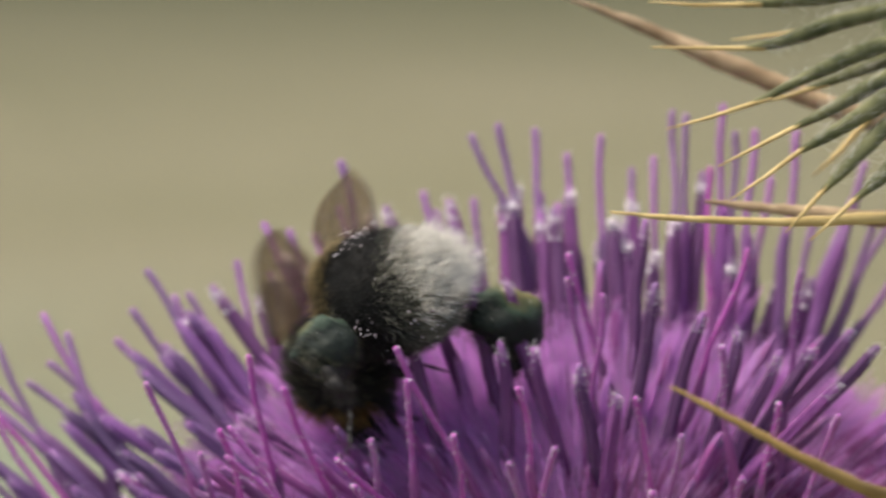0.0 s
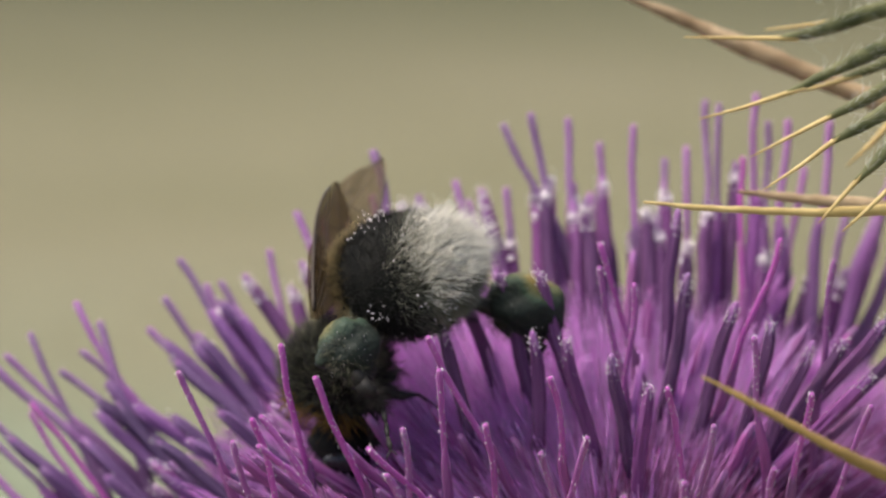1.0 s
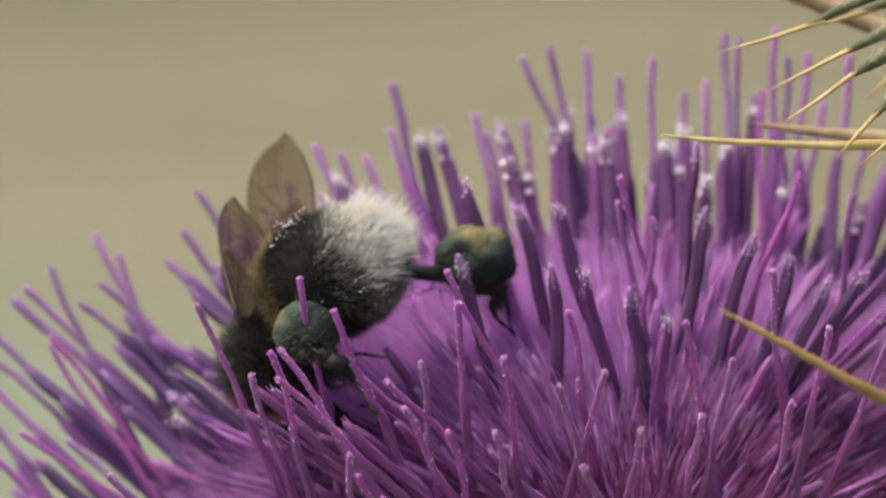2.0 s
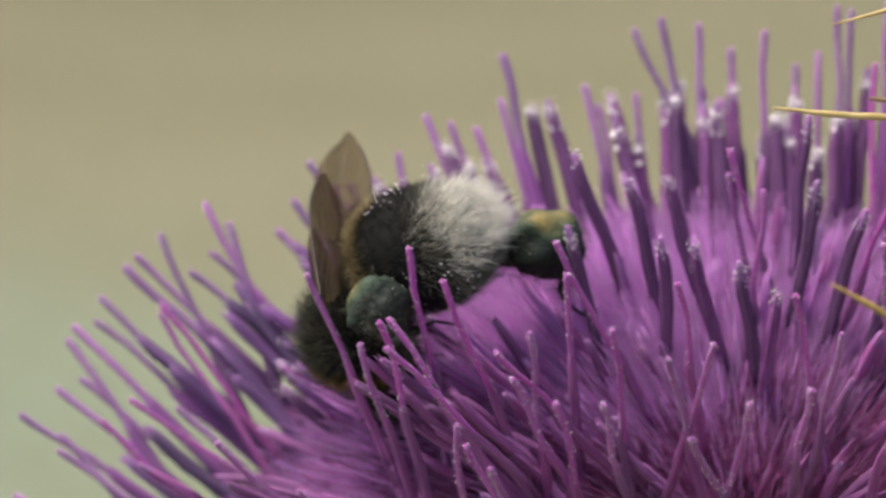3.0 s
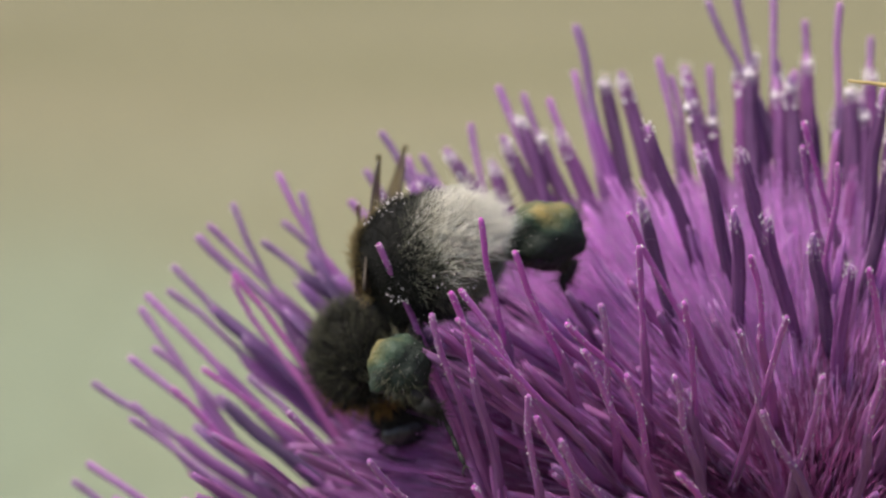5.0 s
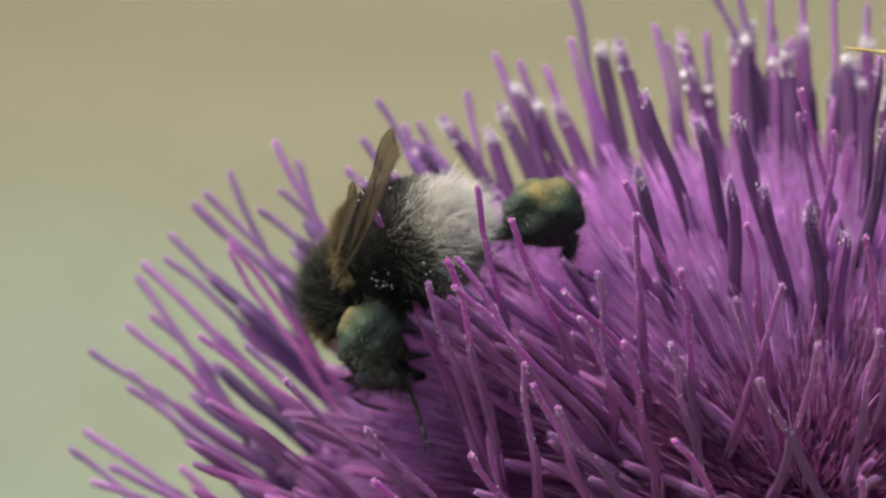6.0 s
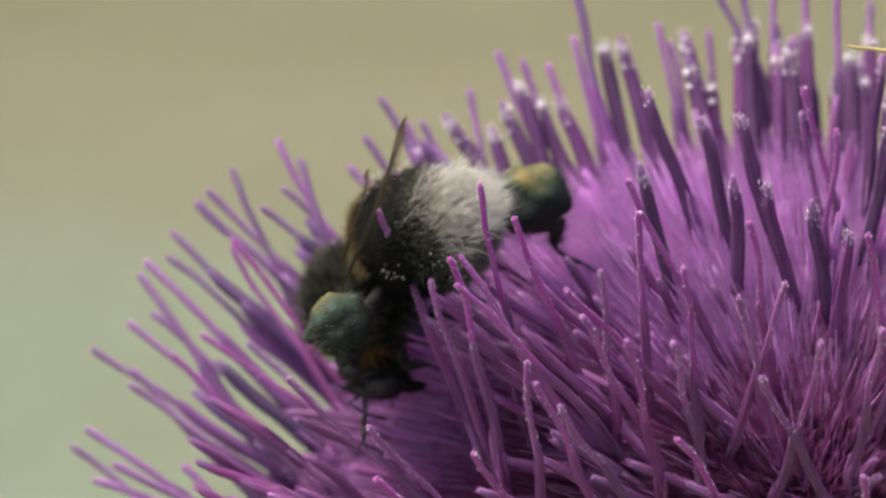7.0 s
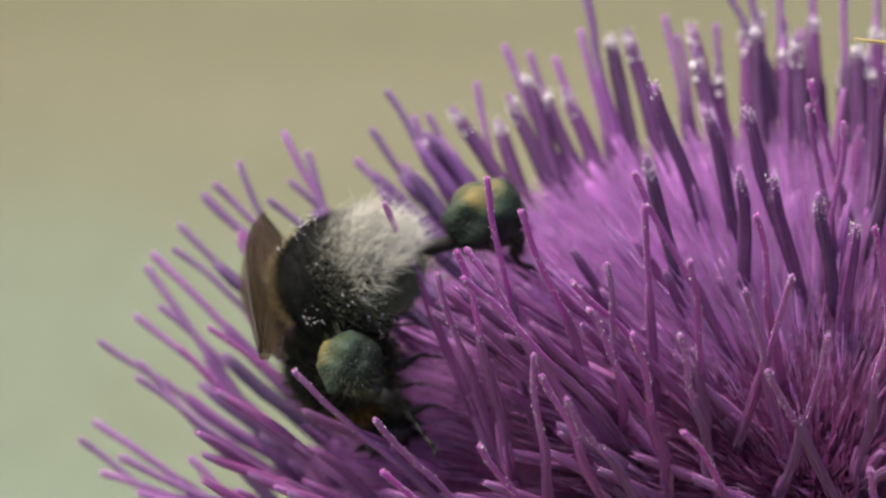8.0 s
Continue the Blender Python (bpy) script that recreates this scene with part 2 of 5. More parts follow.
def strands(name, paths, radii, sides, material):
    """Many thin tubes in one mesh: paths of shape (n, m, 3), radii of shape (n, m)."""
    n, m, _ = paths.shape
    way = paths[:, -1] - paths[:, 0]
    way /= np.linalg.norm(way, axis=1)[:, None]
    a = np.cross(way, np.array((0.13, 0.92, 0.21)))
    a /= np.linalg.norm(a, axis=1)[:, None]
    b = np.cross(way, a)
    w = 2 * np.pi * np.arange(sides) / sides
    ring = np.cos(w)[None, :, None] * a[:, None, :] + np.sin(w)[None, :, None] * b[:, None, :]
    verts = paths[:, :, None, :] + radii[:, :, None, None] * ring[:, None, :, :]
    at = (np.arange(n)[:, None, None] * m + np.arange(m - 1)[None, :, None]) * sides
    k = np.arange(sides)[None, None, :]
    nk = (k + 1) % sides
    quads = np.stack((at + k, at + nk, at + nk + sides, at + k + sides), axis=-1).reshape(-1)
    me = bpy.data.meshes.new(name)
    me.vertices.add(n * m * sides)
    me.vertices.foreach_set("co", verts.astype(np.float32).reshape(-1))
    me.loops.add(len(quads))
    me.loops.foreach_set("vertex_index", quads.astype(np.int32))
    me.polygons.add(len(quads) // 4)
    me.polygons.foreach_set("loop_start", np.arange(0, len(quads), 4, dtype=np.int32))
    me.polygons.foreach_set("use_smooth", np.ones(len(quads) // 4, dtype=bool))
    me.update(calc_edges=True)
    me.materials.append(material)
    return me


def aim(p, d, turn=0.0):
    """A pose at p whose z axis points along d."""
    q = Vector(d).to_track_quat("Z", "Y").to_matrix().to_4x4()
    return Matrix.Translation(p) @ q @ Matrix.Rotation(turn, 4, "Z")


def facing(p, fwd, up):
    """A pose at p whose x axis points along fwd and whose z axis leans to up."""
    x = Vector(fwd).normalized()
    y = Vector(up).cross(x).normalized()
    z = x.cross(y)
    m = Matrix((x, y, z)).transposed().to_4x4()
    m.translation = p
    return m


# ================= ground =================
def make_ground():
    bm = bmesh.new()
    bmesh.ops.create_grid(bm, x_segments=40, y_segments=40, size=400)
    for v in bm.verts:
        far = max(0.0, v.co.length - 25)
        v.co.z = 0.02 * far * (0.6 + 0.4 * noise.noise(v.co * 0.01)) - 0.0
    me = bpy.data.meshes.new("ground")
    bm.to_mesh(me)
    bm.free()
    me.materials.append(MEADOW)
    tagged(put("ground", me), "dry olive and straw coloured summer meadow", "meadow", kind="structure")


make_ground()


# ================= the thistle flower =================
def floret_meshes(kind, seed):
    """One floret with its tip at the origin, standing along z: corolla, anther tube, style, pollen."""
    rnd = random.Random(seed)
    L = 27 * MM
    bend = rnd.uniform(-1.6, 1.6) * MM
    bend2 = rnd.uniform(-1.0, 1.0) * MM

    def at(z):                      # z in mm below the tip
        k = (z * MM / L) ** 2
        wig = 0.12 * MM * math.sin(z * 0.9 + seed)
        return Vector((bend * k + wig, bend2 * k + wig * 0.5, -z * MM))

    s_len = {"style": rnd.uniform(4.2, 6.5), "long": rnd.uniform(4.6, 7.2), "anther": rnd.uniform(0.4, 1.4), "ragged": rnd.uniform(0.5, 1.2), "bare": rnd.uniform(0.2, 0.9), "inner": rnd.uniform(1.5, 4.0), "spent": rnd.uniform(0.1, 0.5)}[kind]
    a_len = rnd.uniform(10.0, 13.0) if kind == "anther" else rnd.uniform(7.0, 9.5) if kind in ("ragged", "bare") else rnd.uniform(8.5, 11.0) if kind == "style" else rnd.uniform(4.0, 6.5) if kind in ("inner", "spent") else rnd.uniform(6.0, 8.5)
    # style: a blunt rod, a little swollen near its tip
    b = Build()
    zs = [0, 0.12, 0.45, 1.2, 2.2, s_len * 0.6 + 1.0, s_len + 1.5, s_len + 3.0]
    rr = [0.09, 0.145, 0.16, 0.155, 0.15, 0.15, 0.15, 0.15]
    if kind == "style":
        stout = rnd.uniform(1.2, 1.62)
        rr = [r * stout for r in rr]
    if kind in ("anther", "ragged", "bare", "spent"):
        zs, rr = [0, 0.1, 0.4, 1.0, 2.0, 3.0], [0.08, 0.15, 0.19, 0.20, 0.2, 0.2]
    b.rings([at(z) for z in zs], [r * MM for r in rr], 7)
    style = b.mesh("style", STYLE_FRONT if kind in ("long", "inner") else STYLE)
    # anther tube: five fused anthers, ribbed, with a toothed mouth
    b = Build()
    top = s_len
    zs = [top, top + 0.35, top + 1.2, top + a_len * 0.5, top + a_len * 0.85, top + a_len]
    rr = [0.22, 0.33, 0.38, 0.39, 0.39, 0.37]
    wide = 0.58 if kind == "long" else 0.66 if kind in ("inner", "spent") else 0.86 if kind in ("style", "bare") else 0.80 if kind == "ragged" else 1.0
    rr = [r * wide for r in rr]
    b.rings([at(z) for z in zs], [r * MM for r in rr], 8)
    for k in range(5):
        w = 2 * math.pi * k / 5 + 0.2
        o = Vector((math.cos(w), math.sin(w), 0)) * (0.24 if kind == "spent" else 0.28) * wide * MM
        rib = [at(top + a_len * f) + o for f in (1.0, 0.66, 0.33, 0.12)]
        b.rings(rib + [at(top + 0.3) + o * 0.95, at(top - rnd.uniform(0.25, 0.7)) + o * 0.8], [r * wide * MM for r in (0.13, 0.155, 0.155, 0.15, 0.12, 0.03)], 5)
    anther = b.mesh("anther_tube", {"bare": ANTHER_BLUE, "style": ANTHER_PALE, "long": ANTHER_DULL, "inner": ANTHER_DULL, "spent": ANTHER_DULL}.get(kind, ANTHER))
    # corolla: a slender tube that splits into five long lobes
    b = Build()
    c0 = top + a_len * 0.92
    root = {"inner": 12.0, "spent": 12.0, "bare": 20.0}.get(kind, 25.0)
    zs = [c0, c0 + 1.0, c0 + 2, max(c0 + 3, root - 3), max(c0 + 4, root)]
    rr = [0.41 * wide, 0.42 * wide, 0.40 * wide, 0.33, 0.26]
    b.rings([at(z) for z in zs], [r * MM for r in rr], 7)
    for k in range(5):
        w = 2 * math.pi * k / 5 + rnd.uniform(-0.3, 0.3)
        o = Vector((math.cos(w), math.sin(w), 0))
        ln = rnd.uniform(0.8, 2.6)
        fl = rnd.uniform(0.0, 0.12)
        pts = [at(c0 + 1.2) + o * 0.36 * wide * MM, at(c0 - ln * 0.4) + o * (0.42 * wide + 0.15 * fl) * MM, at(c0 - ln * 0.8) + o * (0.44 * wide + 0.4 * fl) * MM, at(c0 - ln) + o * (0.44 * wide + 0.7 * fl) * MM]
        b.rings(pts, [0.15 * MM, 0.13 * MM, 0.10 * MM, 0.02 * MM], 4, flat=0.4)
    corolla = b.mesh("floret", COROLLA_DARK if kind in ("spent", "long") else COROLLA)
    # pollen: a crumbly clump at the mouth and grains along the style
    b = Build()
    rad = 0.158 if kind in ("long", "inner") else 0.2
    if kind in ("anther", "ragged", "bare", "spent"):
        if kind == "anther":
            for _ in range(11):
                w = rnd.uniform(0, 6.283)
                b.ellipsoid(at(top - 0.15 + rnd.uniform(-0.45, 0.9)) + Vector((math.cos(w), math.sin(w), 0)) * rnd.uniform(0.05, 0.28) * MM, [rnd.uniform(0.10, 0.24) * MM for _ in range(3)], 7, 5, 0.5, w)
        for _ in range(12 if kind == "spent" else 40):             # grains stuck to the tube
            w, z = rnd.uniform(0, 6.283), rnd.uniform(0, a_len * 0.8)
            b.grain(at(top + z) + Vector((math.cos(w), math.sin(w), 0)) * 0.41 * wide * MM, rnd.uniform(0.010, 0.022) * MM)
        for _ in range({"anther": 190, "ragged": 80, "bare": 8, "spent": 0}[kind]):
            w, z = rnd.uniform(0, 6.283), rnd.gauss(0, 0.24) + rnd.choice((-0.2, 0.0, 0.25, 0.7 * rnd.random()))
            rad = (0.08 + 0.36 * rnd.random()) * wide * MM
            b.grain(at(top - 0.3 + z) + Vector((math.cos(w), math.sin(w), 0)) * rad, rnd.uniform(0.02, 0.055) * MM)
    else:
        for _ in range(60 if kind == "inner" else 70):
            w, z = rnd.uniform(0, 6.283), rnd.random() ** 1.2 * (s_len + 0.6)
            b.grain(at(z) + Vector((math.cos(w), math.sin(w), 0)) * rad * 1.06 * MM, rnd.uniform(0.009, 0.019) * MM)
        for _ in range(50 if kind == "long" else 26):
            w, z = rnd.uniform(0, 6.283), rnd.random() ** 1.3 * (s_len + 0.6)
            b.grain(at(z) + Vector((math.cos(w), math.sin(w), 0)) * rad * 1.1 * MM, rnd.uniform(0.022, 0.044) * MM)
        for _ in range(6):
            w, z = rnd.uniform(0, 6.283), abs(rnd.gauss(0, 0.15))
            b.grain(at(z) + Vector((math.cos(w), math.sin(w), 0)) * 0.14 * MM, rnd.uniform(0.018, 0.036) * MM)
    pollen = b.mesh("pollen", POLLEN, False)
    return corolla, anther, style, pollen


def young_floret(seed, material):
    """A floret still closed: a slender pale club of folded lobes."""
    rnd = random.Random(seed)
    b = Build()
    bend = rnd.uniform(-1.5, 1.5)

    def at(z):
        return Vector((bend * (z / 27) ** 2, 0, -z)) * MM

    b.rings([at(z) for z in (2.6, 4.5, 8, 13, 24)], [r * MM for r in (0.26, 0.34, 0.32, 0.28, 0.22)], 7)
    for k in range(5):
        w = 2 * math.pi * k / 5
        o = Vector((math.cos(w), math.sin(w), 0)) * MM
        z1, fl = rnd.uniform(-0.4, 1.4), rnd.uniform(0.0, 0.2)
        b.rings([at(4.5) + o * 0.24, at(2.4) + o * (0.27 + 0.2 * fl), at(z1 + 0.6) + o * (0.3 + 0.7 * fl), at(z1) + o * (0.2 + 0.9 * fl)], [0.16 * MM, 0.15 * MM, 0.11 * MM, 0.03 * MM], 5, flat=0.6)
    return b.mesh("floret", material)


def add_floret(head, kit, m):
    root = put("floret", kit[0], head, m)
    put("anther_tube", kit[1], root)
    put("style", kit[2], root)
    put("pollen", kit[3], root)
    return root


# tip x, y, z in millimetres from the head's heart, then bearing and rise of the floret in degrees
REAR_STYLES = (
    (-9.3, 0, 37.9, 180, 64), (-7.7, 0, 38.5, 180, 82), (-5.9, 0, 38.2, 180, 86), (-3.9, 1.6, 37, 149, 85), (-2.3, 0, 37.8, 180, 90),
    (-0.3, 2.3, 36.2, 52, 85), (1.8, 0, 39.1, 0, 88), (2.4, 0, 38.9, 0, 88), (4.4, 0, 39.4, 0, 88), (5.1, 0, 37.9, 0, 86),
    (6.1, 0, 38, 0, 85), (8.6, 0, 37.9, 0, 81), (12.5, 0.9, 36.2, 4, 69), (12, 2.6, 34.4, 10, 66), (-16.3, 0, 36.6, 180, 78),
    (-16.3, 1.7, 34.3, 170, 76), (-8.9, 2.7, 34.7, 138, 84), (-11.7, 2.1, 35.1, 165, 78), (-17.5, 2.3, 32.9, 168, 72),
)
REAR_STYLES_B = (
    (-19, 1.8, 33.1, 172, 71), (-20.5, 0.9, 33.4, 177, 65), (-21.8, 2.1, 31.5, 162, 80), (-26.7, 0, 30.9, 180, 59), (-24.5, 2.2, 29.8, 173, 60),
    (-25.2, 2, 29.7, 173, 66), (-32.2, 0, 28.7, 180, 60), (-30.9, 0, 27.7, 180, 73), (-32, 1, 26.1, 178, 40), (-4.4, 3.1, 34.4, 112, 84),
    (10, 3.3, 33.2, 22, 75), (-11, 2.7, 34.1, 157, 79), (-27.6, 1.6, 28.9, 176, 53), (-28.3, 2.2, 27.4, 175, 49), (0.9, 1.9, 36.8, 72, 87),
    (7.4, 2.4, 35.6, 20, 79), (14.6, 2.2, 34.4, 7, 61), (15.8, 3.2, 32, 9, 53), (12.4, 2.2, 35, 10, 71),
)
REAR_STYLES_C = (
    (13.4, 2.8, 33.5, 12, 68), (11.7, 3.7, 31.7, 16, 67),
)
REAR_ANTHERS = (
    (-23.2, 0.5, 30.1, 179, 57), (-20.8, 0.6, 29.3, 177, 70), (-20.1, 0.6, 30.8, 178, 67), (-19.2, 0.5, 31.5, 177, 73), (-18.1, 0.7, 30.5, 177, 67),
    (-14.7, 0.5, 33.5, 176, 78), (-13.8, 0.4, 34.2, 177, 76), (-10.5, 0.5, 34.5, 177, 76), (-7.4, 0.7, 32.9, 165, 86), (-7.6, 0.5, 34.8, 166, 87),
    (-6.8, 0.5, 35, 158, 88), (-5.3, 0.8, 32.4, 148, 88), (-4, 0.5, 35.1, 153, 88), (-5.6, 0.6, 34.8, 164, 87), (-0.8, 0.7, 33.1, 24, 87),
    (2.7, 0.8, 32.7, 13, 84), (3.4, 0.5, 35.8, 8, 84), (6, 0.8, 32.2, 10, 82), (7.4, 0.9, 29.8, 5, 72),
)
REAR_ANTHERS_B = (
    (9.2, 0.9, 30, 5, 71), (-0.5, 0.6, 34.8, 22, 87), (-17.1, 0.6, 31.2, 177, 70), (-9.1, 0.7, 32.4, 172, 82), (-2.3, 0.8, 32.1, 116, 88),
    (0.7, 0.9, 29.8, 13, 82), (4.3, 0.6, 34.2, 12, 85), (-24.6, 0.6, 28.2, 178, 54), (-25.8, 0.6, 27, 178, 53),
)
REAR_ANTHERS_C = (
    (-10.5, -1.5, 33.1, 160, 75), (-5.7, -1, 33.7, 160, 87), (-5.0, -1.5, 33.8, 150, 88), (-1.8, -1.2, 32.9, 90, 88), (-1.2, -1, 32.6, 60, 88),
    (1.5, -1, 32.9, 8, 86), (0.1, -3, 31.2, -80, 81), (4.3, -2, 30.3, 0, 83), (-7.2, -1, 33.9, 165, 87),
)
SIDE_STYLES = (
    (-34.6, -0, 27.1, -180, 64), (-35.8, -0, 26, -180, 45), (-32.9, -0.9, 25.1, -178, 39), (-37.7, -0, 23.8, -180, 46), (-37.9, -0, 22.6, -180, 42),
    (-39.1, -0, 22.3, -180, 45), (-39.4, -0, 21.6, -180, 55), (-38.8, -0, 19.4, -180, 38), (-40, -0, 19, -180, 39), (-41.9, -0, 17.7, -180, 35),
    (-39.8, -1.2, 15.8, -178, 37), (-39.8, -0.9, 16.5, -178, 45), (-42.2, -0, 13.4, -180, 35), (-43, -0, 12.4, -180, 38), (-40.7, -1.7, 11.5, -177, 24),
    (-41.7, -1.4, 10.6, -178, 15), (-36.9, -2.9, 11.6, -174, 46), (-36.4, -0, 25.4, -180, 42), (-33.4, -2.8, 18.1, -174, 45),
)
SIDE_STYLES_B = (
    (-39.6, -2.3, 9.8, -177, 14), (-41.8, -1.6, 9, -178, 14), (-37.5, -3, 8.7, -175, 17),
)
SIDE_ANTHERS = (
    (-30.5, -1.6, 24.4, -177, 49), (-30.8, -1.8, 22.8, -176, 45), (-35.5, -1, 21.6, -178, 39), (-33.8, -1.7, 20.1, -177, 40), (-29.9, -1.9, 23.4, -176, 51),
    (-31.7, -1.9, 21.6, -176, 48), (-30.5, -2.3, 19.7, -175, 46), (-33.1, -2.6, 12.8, -175, 25), (-31.6, -2.9, 11.3, -175, 18), (-36.4, -1.9, 15.4, -177, 37),
    (-35.2, -1.9, 16.9, -176, 40), (-28.7, -2.8, 16.9, -174, 40), (-28.1, -3, 15.2, -173, 37), (-29.9, -2.9, 13.7, -174, 30),
)
SIDE_ANTHERS_B = (
    (-24.4, 0, 28.7, 178, 52), (-25, -1, 28.1, 178, 54), (-25.4, -1.5, 26.5, 178, 51), (-23.9, -1, 28.3, 178, 56), (-27.5, -1, 26.5, 178, 42),
    (-25.7, -0.5, 26.2, 178, 46), (-26.8, -1.5, 25.5, 178, 43), (-30.9, -1, 23.5, 178, 40), (-28.7, -2, 23.1, -178, 38), (-27.1, -3, 22.5, -176, 37),
)
FRONT_STYLES = (
    (-37.4, -4.4, 17.4, -172, 42), (-35.7, -5.2, 18.5, -171, 35), (-34.2, -2.6, 23.5, -174, 54), (-34.4, -2.9, 22.9, -173, 56), 
    (-30.7, -17.2, 16.7, -146, 38), (-26.7, -21.3, 14.8, -133, 38), (-21.7, -19.4, 25.8, -112, 58), (-20.2, -22.5, 24.2, -121, 47), (-22.6, -23.9, 21.3, -132, 34),
    (-17.7, -22.4, 21.1, -130, 33), (-16.2, -22.4, 21.9, -100, 49), (-14.9, -19.4, 26, -129, 46), (-14.4, -20.9, 24.6, -98, 53), (-12.4, -23.5, 22, -99, 45),
    (-10.1, -24.8, 20.7, -106, 38), (-9.5, -26.8, 17.3, -114, 30), (-13.1, -27.3, 14.7, -115, 29), (-19.6, -23.7, 17.8, -97, 46),
)
FRONT_STYLES_B = (
    (-19.1, -24.4, 17, -113, 40), (-18.2, -25.2, 15.9, -117, 33), (-13.2, -25.4, 18.7, -105, 37), (-5.9, -13.1, 30.7, -128, 61), (-6.1, -14.2, 29.5, -118, 62),
    (-4.5, -15.1, 28.6, -87, 63), (-8.1, -24.7, 21.3, -82, 40), (-9.4, -22.5, 24.1, -105, 46), (-4.2, -23.4, 23.6, -105, 43), (-4.1, -26.1, 19.3, -91, 38),
    (-5.4, -28.7, 13.1, -109, 33), (-21.9, -24.5, 13.9, -117, 38), (-26.3, -22.5, 12.5, -132, 34), (-26.3, -16.7, 24.7, -131, 57), (-22.9, -22.5, 22.5, -111, 52),
    (2.3, -23.2, 23.1, -88, 46), (5.1, -23.1, 22.6, -78, 46), (-0, -21.4, 25.8, -105, 50), (4.9, -16.9, 29.5, -84, 62),
)
FRONT_STYLES_C = (
    (2.5, -16.1, 30.6, -60, 59), (2.9, -3.5, 35.7, -90, 85), (-15.1, -24.8, 18.8, -105, 40), (-17.1, -23.6, 19.8, -118, 39), (-6.6, -26.3, 18.8, -86, 37),
    (-2.4, -24.6, 21.8, -88, 41), (0.2, -25.6, 19.8, -88, 38), (-22.5, -20.5, 22.6, -145, 52), (-23.9, -20.4, 21.4, -112, 50),
)
FRONT_ANTHERS = (
    (-13.3, -11.1, 30.6, -138, 62), (-10.8, -12.9, 29.2, -125, 62), (-13.9, -14.1, 27, -122, 60), (-9, -13.3, 29.2, -127, 60), (-9.4, -15.3, 26.4, -99, 61),
    (-8, -15.8, 26, -115, 56), (-5.8, -16.5, 25.2, -107, 56), (-4.3, -17.5, 23.6, -89, 54), (0.4, -14.8, 27.7, -68, 60), (-1.6, -13.8, 29.1, -74, 64),
    (-1.7, -10.6, 32.5, -81, 72), (5.6, -15.6, 25.7, -49, 50), (7.8, -14.7, 26.6, -39, 45), (9, -15, 25.8, -38, 42), (6.5, -16.6, 23.9, -44, 40),
    (3.9, -15.9, 25.7, -62, 55), (2.1, -15.5, 26.6, -74, 59),
)


def unripe_shaded(tip, rnd):
    """The zone low on the near side: youngest florets, still closed, plus shade painted in their maroon."""
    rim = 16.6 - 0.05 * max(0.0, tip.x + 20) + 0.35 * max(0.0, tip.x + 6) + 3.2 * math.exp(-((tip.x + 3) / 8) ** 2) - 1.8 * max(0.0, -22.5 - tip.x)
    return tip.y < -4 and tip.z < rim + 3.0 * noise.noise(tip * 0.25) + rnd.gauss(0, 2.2)


